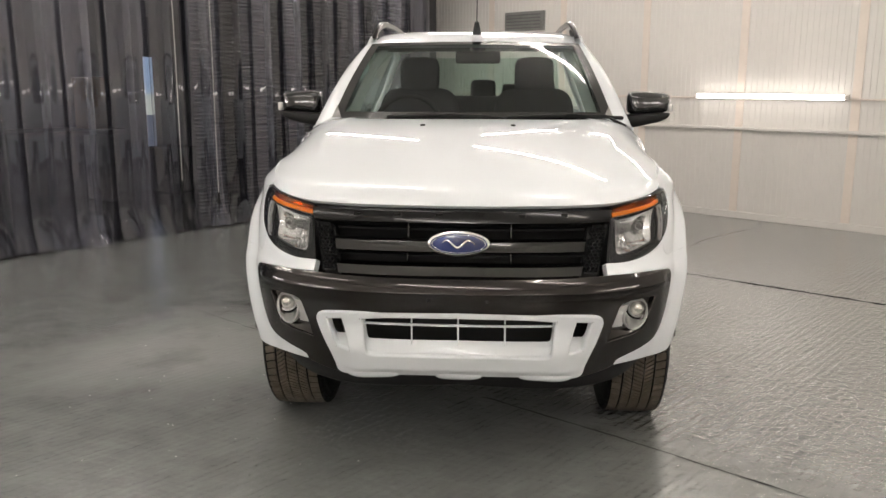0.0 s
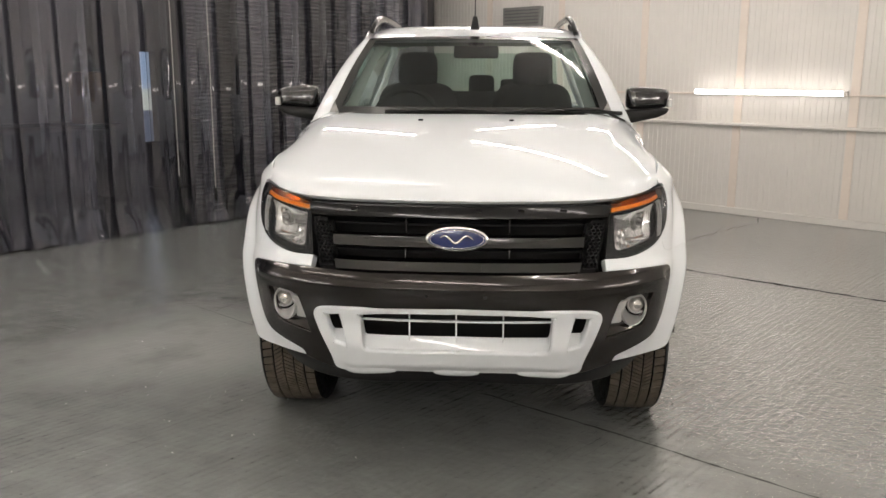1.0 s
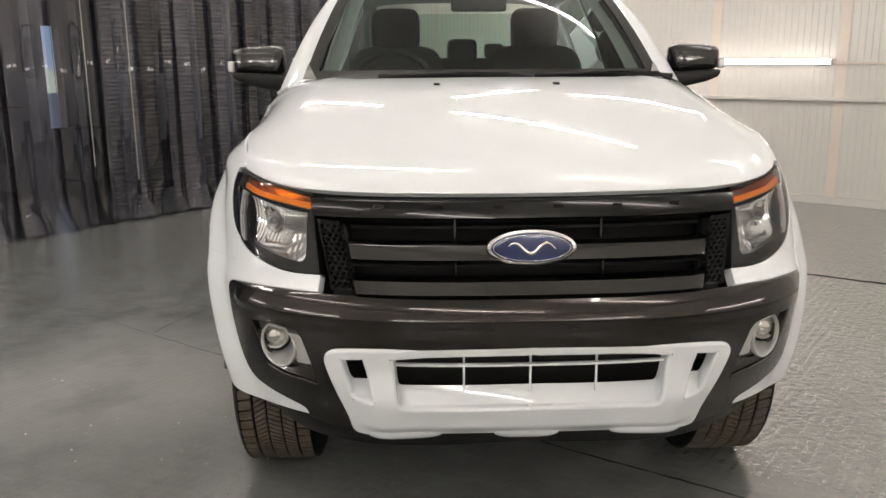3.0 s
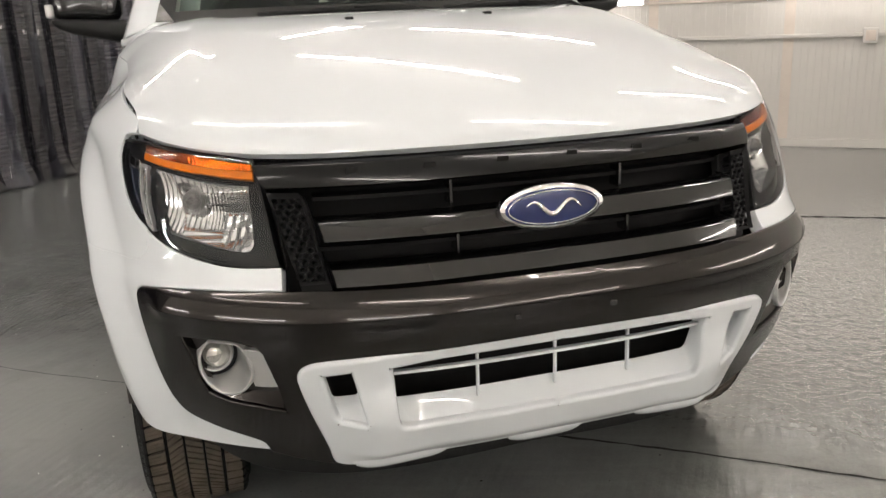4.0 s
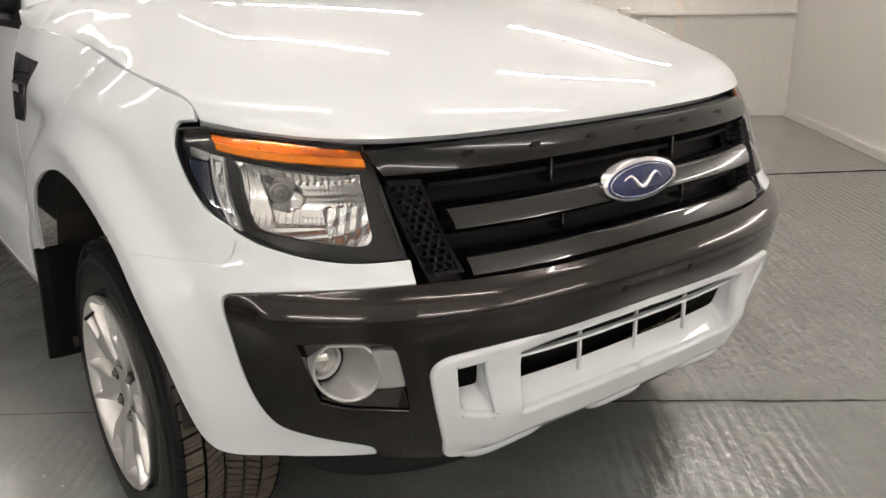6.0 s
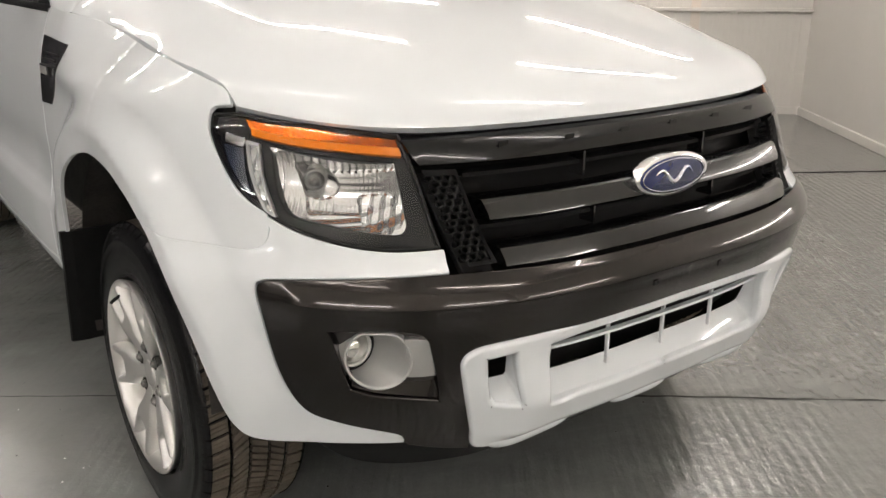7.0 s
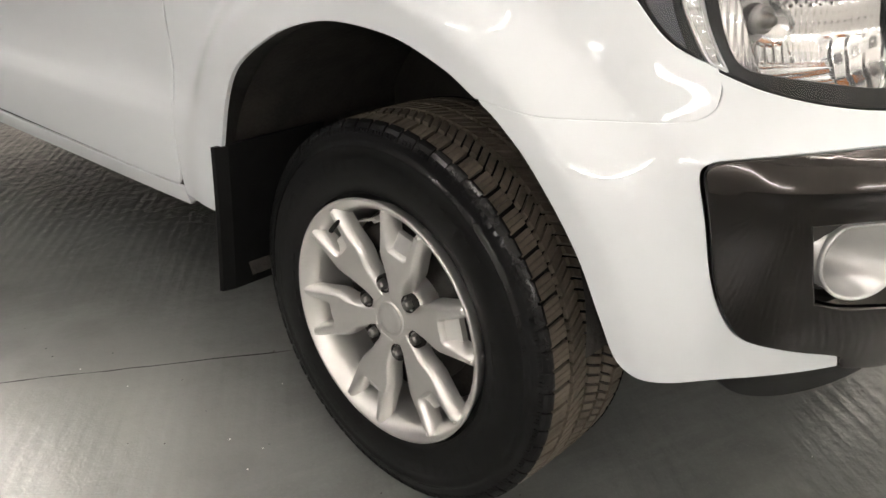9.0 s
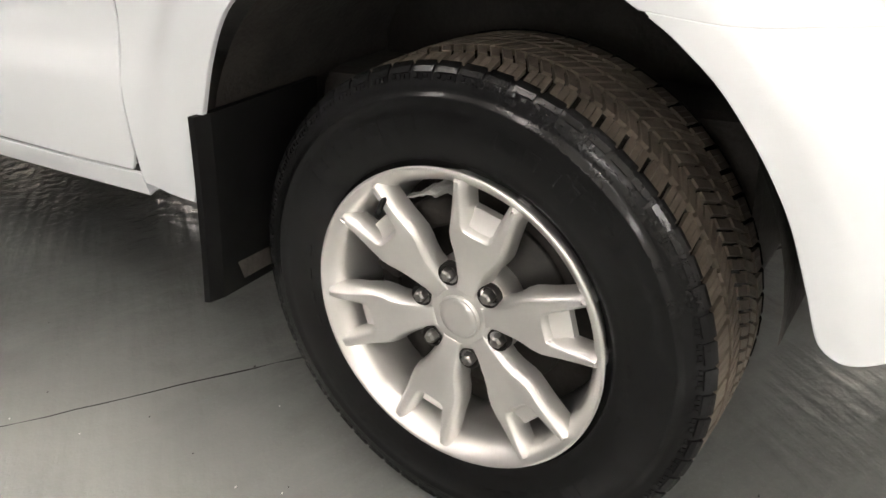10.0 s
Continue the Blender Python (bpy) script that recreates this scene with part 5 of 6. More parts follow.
for sx in (-1, 1):
    bm = bmesh.new()
    rows = []
    for k in range(13):
        u = k / 12
        x, y, z = screen_at(u, sx)
        o = Vector((sx * (0.842 - 0.230 * u + 0.012 * math.sin(math.pi * u)), 1.475 + 0.51 * u, 1.262 + 0.455 * u + 0.03 * math.sin(math.pi * u)))
        rows.append([Vector((x, y, z + 0.001)), Vector((x, y, z)).lerp(o, 0.35) + Vector((sx * 0.010, -0.006, 0.008)), Vector((x, y, z)).lerp(o, 0.75) + Vector((sx * 0.012, -0.004, 0.006)), o, o + Vector((-sx * 0.03, 0.04, -0.02))])
    grid_faces(bm, rows)
    bmesh.ops.recalc_face_normals(bm, faces=bm.faces)
    part("windscreen_pillar", bm, WHITE, truck, "white windscreen pillar", True)
    part("pillar_trim", screen_patch("pillar_trim", 0.05, 0.97, 0.83 * sx, 0.92 * sx, -0.035), TRIM, truck, "pale inner pillar trim")
    bm = bmesh.new()
    pts = [(sx * 0.600, 1.95, 1.700), (sx * 0.600, 2.04, 1.732), (sx * 0.604, 2.4, 1.758), (sx * 0.606, 2.9, 1.756), (sx * 0.608, 3.25, 1.742), (sx * 0.618, 3.44, 1.69), (sx * 0.72, 3.56, 1.45), (sx * 0.82, 3.60, 1.24)]
    strip(bm, pts, [0.05, 0.06, 0.08, 0.08, 0.08, 0.10, 0.12, 0.12], 0.05)
    part("roof_pillar", bm, WHITE, truck, "white pillar and roof edge", True)
    bm = bmesh.new()
    strip(bm, [(sx * 0.825, 2.58, 1.22), (sx * 0.725, 2.60, 1.50), (sx * 0.63, 2.62, 1.72)], 0.10, 0.03)
    part("door_pillar", bm, GLOSSBLACK, truck, "black door pillar", True)
    for y0, y1, t0, t1 in ((1.50, 2.56, 1.98, 2.58), (2.64, 3.50, 2.66, 3.36)):
        bm = bmesh.new()
        rows = [[(sx * (0.835 - 0.205 * u - 0.02 * u * u), (y0 + (y1 - y0) * k / 12) * (1 - u) + (t0 + (t1 - t0) * k / 12) * u, 1.225 + 0.495 * u) for k in range(13)] for u in (0, 0.25, 0.5, 0.75, 1.0)]
        grid_faces(bm, rows)
        o = part("side_window", bm, GLASS, truck, "tinted side window", True)
        o.visible_shadow = False
    bm = bmesh.new()
    strip(bm, [(sx * 0.845, 1.47, 1.228), (sx * 0.843, 2.5, 1.236), (sx * 0.841, 3.55, 1.243)], 0.022, 0.016)
    part("belt_trim", bm, BLACK, truck, "black belt trim", True)
    bm = bmesh.new()
    bm.faces.new([bm.verts.new(p) for p in ((sx * 0.846, 1.46, 1.228), (sx * 0.842, 1.66, 1.228), (sx * 0.765, 1.72, 1.42), (sx * 0.772, 1.64, 1.41))])
    part("mirror_gusset", bm, BLACK, truck, "black mirror gusset")

    # door mirror
    bm = bmesh.new()
    rows = []
    for s, d in ((0.02, -0.050), (0.45, -0.048), (0.75, -0.040), (0.93, -0.024), (1.0, 0.0), (1.0, 0.05), (0.95, 0.062), (0.90, 0.05), (0.02, 0.05)):
        row = []
        for k in range(32):
            a = 2 * math.pi * k / 32
            c, q = math.cos(a), math.sin(a)
            x = 0.118 * math.copysign(abs(c) ** 0.42, c) * s
            z = 0.059 * math.copysign(abs(q) ** 0.42, q) * s
            row.append((sx * (0.955 + x), 1.665 + d + 0.05 * (0.118 + x) / 0.236, 1.392 + z * (1 - 0.12 * x / 0.118)))
        rows.append(row + row[:1])
    grid_faces(bm, rows)
    bmesh.ops.remove_doubles(bm, verts=bm.verts, dist=1e-5)
    bmesh.ops.recalc_face_normals(bm, faces=bm.faces)
    mirror = part("door_mirror", bm, GLOSSBLACK, truck, "gloss black door mirror", True)
    bm = bmesh.new()
    rows = []
    for x, z0, z1, d in ((0.79, 1.235, 1.315, 0.05), (0.84, 1.255, 1.333, 0.052), (0.92, 1.272, 1.338, 0.052), (1.00, 1.290, 1.340, 0.05), (1.045, 1.308, 1.342, 0.04), (1.062, 1.325, 1.340, 0.02)):
        row = []
        for k in range(16):
            c, q = math.cos(2 * math.pi * k / 16), math.sin(2 * math.pi * k / 16)
            row.append((sx * x, 1.66 + 0.06 * (x - 0.8) + d * math.copysign(abs(c) ** 0.6, c), (z0 + z1) / 2 + (z1 - z0) / 2 * math.copysign(abs(q) ** 0.6, q)))
        rows.append(row + row[:1])
    grid_faces(bm, rows)
    bmesh.ops.remove_doubles(bm, verts=bm.verts, dist=1e-6)
    bmesh.ops.recalc_face_normals(bm, faces=bm.faces)
    part("mirror_arm", bm, BLACK, mirror, "black mirror foot", True)
    bm = bmesh.new()
    block(bm, (sx * 1.068, 1.685, 1.368), (0.026, 0.05, 0.045), 0.009)
    part("mirror_indicator", bm, SATIN, mirror, "clear mirror indicator", True)

    # roof rail
    bm = bmesh.new()
    pts = [(sx * 0.585, 1.97, 1.735), (sx * 0.578, 2.04, 1.785), (sx * 0.566, 2.14, 1.826), (sx * 0.560, 2.30, 1.846), (sx * 0.560, 2.8, 1.852), (sx * 0.560, 3.2, 1.842), (sx * 0.566, 3.36, 1.81), (sx * 0.58, 3.46, 1.75)]
    strip(bm, pts, [0.03, 0.05, 0.045, 0.038, 0.036, 0.036, 0.045, 0.05], 0.030)
    rail = part("roof_rail", bm, GREYBAR, truck, "dark grey roof rail", True)
    bm = bmesh.new()
    strip(bm, [(sx * 0.583, 2.02, 1.74), (sx * 0.582, 2.12, 1.775), (sx * 0.575, 2.22, 1.785)], 0.06, 0.03)
    part("rail_foot", bm, BLACK, rail, "", True)

# fender corners between hood, fender and pillar foot
for sx in (-1, 1):
    rows = []
    for k in range(33):
        s = k / 32
        if s < 0.5:
            low = Vector(hood_at(1.0, 0.70 + 0.30 * s / 0.5)) + Vector((0, 0.003, -0.002))
            top = Vector(screen_at(0.035, 0.72 + 0.28 * s / 0.5)) + Vector((0, -0.006, 0.004))
        else:
            q = (s - 0.5) / 0.5
            y, z = 1.25 + 0.225 * q, 1.220 + 0.016 * q
            low = Vector(hood_at(1.0, 1.0)).lerp(Vector(skin(w_of_y(y, z), z)) + Vector((0.0005, 0, 0.001)), min(1, 3 * q))
            top = (Vector(screen_at(0.035, 1.0)) + Vector((0, -0.006, 0.004))).lerp(Vector((0.845, 1.482, 1.268)), q)
        row = []
        for i in range(7):
            u = i / 6
            p = low.lerp(top, u)
            p.z += 0.006 * math.sin(math.pi * u)
            row.append((sx * p.x, p.y, p.z))
        rows.append(row)
    bm = bmesh.new()
    grid_faces(bm, rows)
    bmesh.ops.recalc_face_normals(bm, faces=bm.faces)
    part("fender_corner", bm, WHITE, truck, "white fender corner below the pillar", True)

# grey corner pieces at the foot of the pillars
for sx in (-1, 1):
    bm = bmesh.new()
    corner = [Vector(screen_at(u, v * sx)) + Vector((0, -0.008, 0.009)) for u, v in ((0.03, 0.925), (0.03, 1.0), (0.15, 1.0))]
    front = [bm.verts.new(q) for q in corner]
    rear = [bm.verts.new(q + Vector((0, 0.012, -0.010))) for q in corner]
    bm.faces.new(front)
    bm.faces.new(rear[::-1])
    for i in range(3):
        j = (i + 1) % 3
        bm.faces.new((front[i], rear[i], rear[j], front[j]))
    bmesh.ops.recalc_face_normals(bm, faces=bm.faces)
    part("cowl_corner_trim", bm, STEEL, truck, "small grey corner piece at the pillar foot")

# aerial
bm = bmesh.new()
lathe(bm, [(0.0, 0.055), (0.012, 0.05), (0.020, 0.01), (0.026, -0.02)], 16, "z")
bmesh.ops.translate(bm, verts=bm.verts, vec=(0.012, 1.93, 1.785))
aerial = part("aerial_base", bm, BLACK, truck, "black aerial base", True)
bm = bmesh.new()
pipe(bm, [(0.012, 1.93, 1.83), (0.012, 2.0, 2.14)], [0.004, 0.0015], 6)
part("aerial_rod", bm, BLACK, aerial)

# cowl and wipers
bm = bmesh.new()
rows = []
for u in (0, 0.4, 1.0):
    row = []
    for k in range(25):
        v = (-1 + k / 12) * 0.93
        h = hood_at(1.0, v * 0.99)
        s = screen_at(0.04, v)
        row.append((h[0] * (1 - u) + s[0] * u, (h[1] - 0.02) * (1 - u) + (s[1] + 0.02) * u, (h[2] - 0.035) * (1 - u) + (s[2] - 0.01) * u - 0.015 * math.sin(math.pi * u)))
    rows.append(row)
grid_faces(bm, rows)
part("cowl", bm, BLACK, truck, "black cowl panel", True)
for x0, v0, v1 in ((-0.42, -0.12, -0.02), (0.18, 0.0, 0.0)):
    bm = bmesh.new()
    pts = []
    for k in range(13):
        v = (x0 + 0.60 * k / 12) / 0.73
        x, y, z = screen_at(0.030 + 0.020 * math.sin(math.pi * k / 12) + 0.01 * (1 - k / 12), v)
        pts.append((x, y - 0.008, z + 0.008))
    pipe(bm, pts, 0.011, 6)
    blade = part("wiper_blade", bm, BLACK, truck, "black wiper blade", True)
    bm = bmesh.new()
    a = Vector(pts[6])
    pipe(bm, [(a.x + 0.30, a.y - 0.005, 1.285), (a.x + 0.20, a.y - 0.012, a.z + 0.002), a + Vector((0, -0.008, 0.008))], [0.010, 0.007, 0.005], 6)
    part("wiper_arm", bm, BLACK, blade, "", True)

# cabin
bm = bmesh.new()
rows = []
for y, z in ((1.20, 1.24), (1.38, 1.275), (1.60, 1.285), (1.74, 1.27), (1.79, 1.20), (1.80, 0.85)):
    rows.append([(x, y + 0.06 * abs(x), z + 0.02 * math.cos(x * 4)) for x in [-0.72 + 0.06 * k for k in range(25)]])
grid_faces(bm, rows)
part("dashboard", bm, BLACK, truck, "black dashboard", True)
bm = bmesh.new()
ring = [(0.185 * math.cos(2 * math.pi * k / 40), 0, 0.185 * math.sin(2 * math.pi * k / 40)) for k in range(41)]
pipe(bm, ring, 0.016, 8, False)
for a in (200, 340, 270):
    pipe(bm, [(0, 0, 0), (0.18 * math.cos(radians(a)), 0, 0.18 * math.sin(radians(a)))], 0.016, 6)
bmesh.ops.create_uvsphere(bm, u_segments=16, v_segments=8, radius=0.06)
bmesh.ops.transform(bm, matrix=pose(-0.375, 1.86, 1.255, -22), verts=bm.verts)
part("steering_wheel", bm, BLACK, truck, "black steering wheel", True)


def puffed(size, centre, turn=None, k=0.45):
    """A padded, rounded block."""
    bm = bmesh.new()
    bmesh.ops.create_uvsphere(bm, u_segments=24, v_segments=14, radius=1)
    for v in bm.verts:
        v.co = Vector([math.copysign(abs(c) ** k, c) * s / 2 for c, s in zip(v.co, size)])
    if turn is not None:
        bmesh.ops.transform(bm, matrix=turn, verts=bm.verts)
    bmesh.ops.translate(bm, verts=bm.verts, vec=centre)
    return bm


for x in (-0.37, 0.37):
    seat = part("front_seat", puffed((0.52, 0.16, 0.62), (x, 2.50, 1.16), Matrix.Rotation(radians(-14), 4, "X")), SEAT, truck, "dark cloth front seat", True)
    part("headrest", puffed((0.255, 0.11, 0.225), (x, 2.57, 1.545), Matrix.Rotation(radians(-8), 4, "X")), SEAT, seat, "", True)
    part("cushion", puffed((0.52, 0.52, 0.16), (x, 2.25, 0.86)), SEAT, seat, "", True)
    for dx in (-0.05, 0.05):
        bm = bmesh.new()
        pipe(bm, [(x + dx, 2.56, 1.40), (x + dx, 2.575, 1.52)], 0.006, 6)
        part("headrest_post", bm, CHROME, seat)
bench = part("rear_bench", puffed((1.36, 0.16, 0.60), (0, 3.32, 1.10), Matrix.Rotation(radians(-10), 4, "X"), 0.3), SEAT, truck, "dark cloth rear bench", True)
for x, w, h in ((-0.42, 0.22, 0.14), (0.03, 0.19, 0.15), (0.23, 0.12, 0.09), (0.45, 0.22, 0.14)):
    part("headrest", puffed((w, 0.09, h), (x, 3.36, 1.445)), SEAT, bench, "", True)
bm = bmesh.new()
block(bm, (0.02, 1.93, 1.640), (0.255, 0.03, 0.07), 0.015)
block(bm, (0.02, 1.945, 1.672), (0.09, 0.05, 0.07), 0.02)
part("rear_view_mirror", bm, BLACK, truck, "black rear-view mirror", True)
bm = bmesh.new()
rows = [[(x, 3.50 + 0.05 * u, 1.24 + 0.44 * u) for x in (-0.62 + 0.04 * u, 0, 0.62 - 0.04 * u)] for u in (1, 0.5, 0)]
grid_faces(bm, rows)
rear_pane = part("rear_window", bm, GLASS, truck, "rear window glass", True)
rear_pane.visible_shadow = False
bm = bmesh.new()
block(bm, (0, 3.56, 0.95), (1.50, 0.05, 0.62))
block(bm, (0, 4.42, 0.80), (1.44, 1.66, 0.04))
block(bm, (0, 5.26, 1.0), (1.70, 0.05, 0.58), 0.01)
block(bm, (-0.74, 4.42, 1.0), (0.04, 1.66, 0.5))
block(bm, (0.74, 4.42, 1.0), (0.04, 1.66, 0.5))
part("cargo_box", bm, WHITE, truck, "white cargo box")


# ---- the room: axes turned against the truck ----
ROOM = radians(-40.5)
E1, E2 = Vector((math.cos(ROOM), math.sin(ROOM), 0)), Vector((-math.sin(ROOM), math.cos(ROOM), 0))
WALL_D, SIDE_D, HIGH = 6.85, 2.62, 3.3
to_room = Matrix.Rotation(ROOM, 4, "Z")


def room(a, b, z):
    """A place by room axes: a along the long wall, b towards it."""
    return to_room @ Vector((a, b, z))


def structure(name, bm, mat, label, parent=None, smooth=False):
    o = part(name, bm, mat, parent, label, smooth)
    o["kind"] = "structure"
    return o


def room_box(a0, a1, b0, b1, z0, z1, bevel=0.0):
    bm = bmesh.new()
    block(bm, ((a0 + a1) / 2, (b0 + b1) / 2, (z0 + z1) / 2), (a1 - a0, b1 - b0, z1 - z0), bevel)
    bmesh.ops.transform(bm, matrix=to_room, verts=bm.verts)
    return bm


A0, A1, B0 = -9.0, SIDE_D, -2.85
bm = bmesh.new()
bmesh.ops.create_grid(bm, x_segments=2, y_segments=2, size=11)
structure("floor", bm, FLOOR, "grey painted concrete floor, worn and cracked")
structure("ceiling", room_box(A0, A1, B0, WALL_D, HIGH, HIGH + 0.1), CEIL, "pale panelled ceiling")
structure("wall_long", room_box(A0, A1 + 0.12, WALL_D, WALL_D + 0.12, 0, HIGH), WALLW, "white ribbed panel wall")
structure("wall_side", room_box(A1, A1 + 0.12, B0, WALL_D, 0, HIGH), WALLW, "white panel wall")
structure("wall_near", room_box(A0, A1, B0 - 0.12, B0, 0, HIGH), WALLW, "white panel wall")

# posts, rails, conduit along the long wall
for k in range(-3, 5):
    a = -0.92 + 1.215 * (k - 2)
    structure("wall_post", room_box(a - 0.045, a + 0.045, WALL_D - 0.012, WALL_D, 0.06, HIGH, 0.003), POST, "cream joint cover strip on the wall")
bm = room_box(A0 + 1.95, A1, WALL_D - 0.03, WALL_D, 0.0, 0.075, 0.004)
structure("baseboard", bm, WALLW, "white skirting board")
structure("trim", room_box(A0 + 1.95, A1, WALL_D - 0.045, WALL_D, 0.985, 1.02, 0.005), WALLW, "white dado rail on the wall")
structure("trim", room_box(A0 + 1.95, A1, WALL_D - 0.022, WALL_D, 1.325, 1.345, 0.004), POST, "painted conduit on the wall")
structure("baseboard", room_box(A1 - 0.03, A1, B0, WALL_D - 0.03, 0.0, 0.075, 0.004), WALLW, "white skirting board")
bm = bmesh.new()
a = A0 + 2.0
while a < A1 - 0.05:
    block(bm, (a, WALL_D - 0.002, HIGH / 2), (0.012, 0.006, HIGH - 0.2), 0.002)
    a += 0.0607
bmesh.ops.transform(bm, matrix=to_room, verts=bm.verts)
structure("wall_rib", bm, WALLW, "fine upright ribs of the wall panels")

socket = thing("socket_box", "white surface socket box on the wall rail", "socket box")
bm = room_box(0.90, 1.02, WALL_D - 0.075, WALL_D - 0.012, 0.93, 1.06, 0.008)
part("box", bm, WALLW, socket)
bm = room_box(0.92, 1.00, WALL_D - 0.082, WALL_D - 0.075, 0.95, 1.04, 0.003)
part("cover", bm, POST, socket)

grille_box = thing("wall_vent", "grey louvred vent high on the wall", "vent")
part("frame", room_box(-5.50, -4.86, WALL_D - 0.06, WALL_D, 2.17, 2.42, 0.006), material("vent_grey", (0.20, 0.20, 0.19), 0.5, var=0.1), grille_box)
for k in range(5):
    part("slat", room_box(-5.46, -4.90, WALL_D - 0.075, WALL_D - 0.06, 2.20 + 0.042 * k, 2.215 + 0.042 * k, 0.003), material("vent_slat", (0.12, 0.12, 0.12), 0.5) if k == 0 else bpy.data.materials["vent_slat"], grille_box)


def tube_light(a, b, z, along="a", length=1.52, face=(0, 0, -1), group="tube lights", lit=TUBE, wide=0.055, thick=0.016):
    """A slim white batten with a glowing tube."""
    t = thing("tube_light", "white batten with a lit fluorescent tube", "tube light", group)
    up = -Vector(face)
    d = (E1 if along == "a" else E2) * length / 2
    c = room(a, b, z)
    side = d.normalized().cross(up)
    bm = bmesh.new()
    rot = Matrix((d.normalized(), side, up)).transposed().to_4x4()
    block(bm, c + up * 0.050, (length + 0.04, wide, 0.05), 0.006, rot)
    part("batten", bm, WALLW, t)
    bm = bmesh.new()
    pipe(bm, [c - d, c - d * 0.985, c + d * 0.985, c + d], [thick * 0.6, thick, thick, thick * 0.6], 14)
    part("tube", bm, lit, t, "glowing tube", True)
    for s in (-1, 1):
        bm = bmesh.new()
        block(bm, c + d * s * 1.0 + up * 0.01, (0.02, 0.04, 0.06), 0.004, rot)
        part("end_cap", bm, WALLW, t)
    return t


facing_room = tuple(-E2)
for a in (-1.81, 0.88):
    tube_light(a, WALL_D - 0.085, 1.355, "a", 1.62, facing_room, "wall tube lights", LONGTUBE, 0.05, 0.026)
# near wall, unseen: -3.94 is added to light the flank, the others follow reflections
for a in (1.44, -1.25, -3.94):
    tube_light(a, B0 + 0.08, 1.335, "a", 1.62, tuple(E2), "wall tube lights", WALLTUBE, 0.05, 0.02)
# side wall, unseen: 1.10 is added to brighten the floor
for b in (1.10, -1.60):
    tube_light(A1 - 0.08, b, 1.335, "b", 1.62, tuple(-E1), "wall tube lights", SIDETUBE, 0.05, 0.02)
for b in (4.70, 2.72, 0.50, -1.55):
    for a in (-4.05, -1.49, 1.12):
        tube_light(a, b, HIGH - 0.09, "a", 1.80, lit=LEFTTUBE if a < -3 else TUBE if a < 0 else RIGHTTUBE)
tube_light(-3.05, 4.45, HIGH - 0.09, "b", 1.80, lit=TUBE)

# strip curtain
C0, CD = Vector((-4.07, 3.82, 0)), Vector((0.593, 0.805, 0))
CN = Vector((CD.y, -CD.x, 0))
curtain = thing("strip_curtain", "smoky see-through plastic strip curtain, hanging to the floor", "strip curtain")
random.seed(7)
s = -6.0
k = 0
while s < 5.50:
    wide, lean = 0.25, random.uniform(-0.012, 0.012)
    rows = []
    curl = random.uniform(0.028, 0.050)
    out = 0.012 if k % 2 else -0.006
    ph = random.uniform(0, 6)
    for i in range(19):
        z = 0.012 + 2.92 * i / 18
        row = []
        for j in range(9):
            u = -1 + j / 4
            foot = math.exp(-z / 0.10)
            p = C0 + CD * (s + u * wide / 2 + lean * (1 - z / 3)) + CN * (out + curl * (u * u - 0.4) * (1 if k % 2 else -1) * (0.88 + 0.12 * math.sin(ph + z * 1.3)) + 0.085 * foot * (0.7 + 0.5 * math.sin(ph + u * 1.5)) + 0.004 * math.sin(ph * 2 + z * 2.1))
            row.append((p.x, p.y, z + 0.012 * foot * math.sin(ph * 3 + u)))
        rows.append(row)
    bm = bmesh.new()
    grid_faces(bm, rows)
    part("plastic_strip", bm, PVC, curtain, "", True)
    s += 0.205
    k += 1
bm = bmesh.new()
p0, p1 = C0 + CD * -6.1, C0 + CD * 5.7
pipe(bm, [(p0.x, p0.y, 2.95), (p1.x, p1.y, 2.95)], 0.03, 8)
part("curtain_rail", bm, STEEL, curtain, "steel curtain rail")
for s0, z1 in ((1.72, 0.40), (2.14, 0.24)):
    c = thing("pull_cord", "pale pull cord hanging before the plastic curtain", "pull cord", "pull cords")
    p = C0 + CD * s0 + CN * 0.07
    bm = bmesh.new()
    pipe(bm, [(p.x, p.y, 2.95), (p.x + 0.004, p.y, 1.8), (p.x, p.y, z1 + 0.12)], 0.0045, 6)
    part("cord", bm, CABLE, c)
    bm = bmesh.new()
    pipe(bm, [(p.x, p.y, z1 + 0.13), (p.x, p.y, z1 + 0.02), (p.x, p.y, z1)], [0.012, 0.016, 0.009], 8)
    part("cord_end", bm, BLACK, c, "black cord end", True)

# the workshop behind the curtain, its darkness put into near-black walls

def behind(s, d, z):
    p = C0 + CD * s - CN * d
    return Vector((p.x, p.y, z))


def behind_box(s0, s1, d0, d1, z0, z1, bevel=0.0):
    bm = bmesh.new()
    rot = Matrix((CD, -CN, Vector((0, 0, 1)))).transposed().to_4x4()
    block(bm, behind((s0 + s1) / 2, (d0 + d1) / 2, (z0 + z1) / 2), (s1 - s0, d1 - d0, z1 - z0), bevel, rot)
    return bm


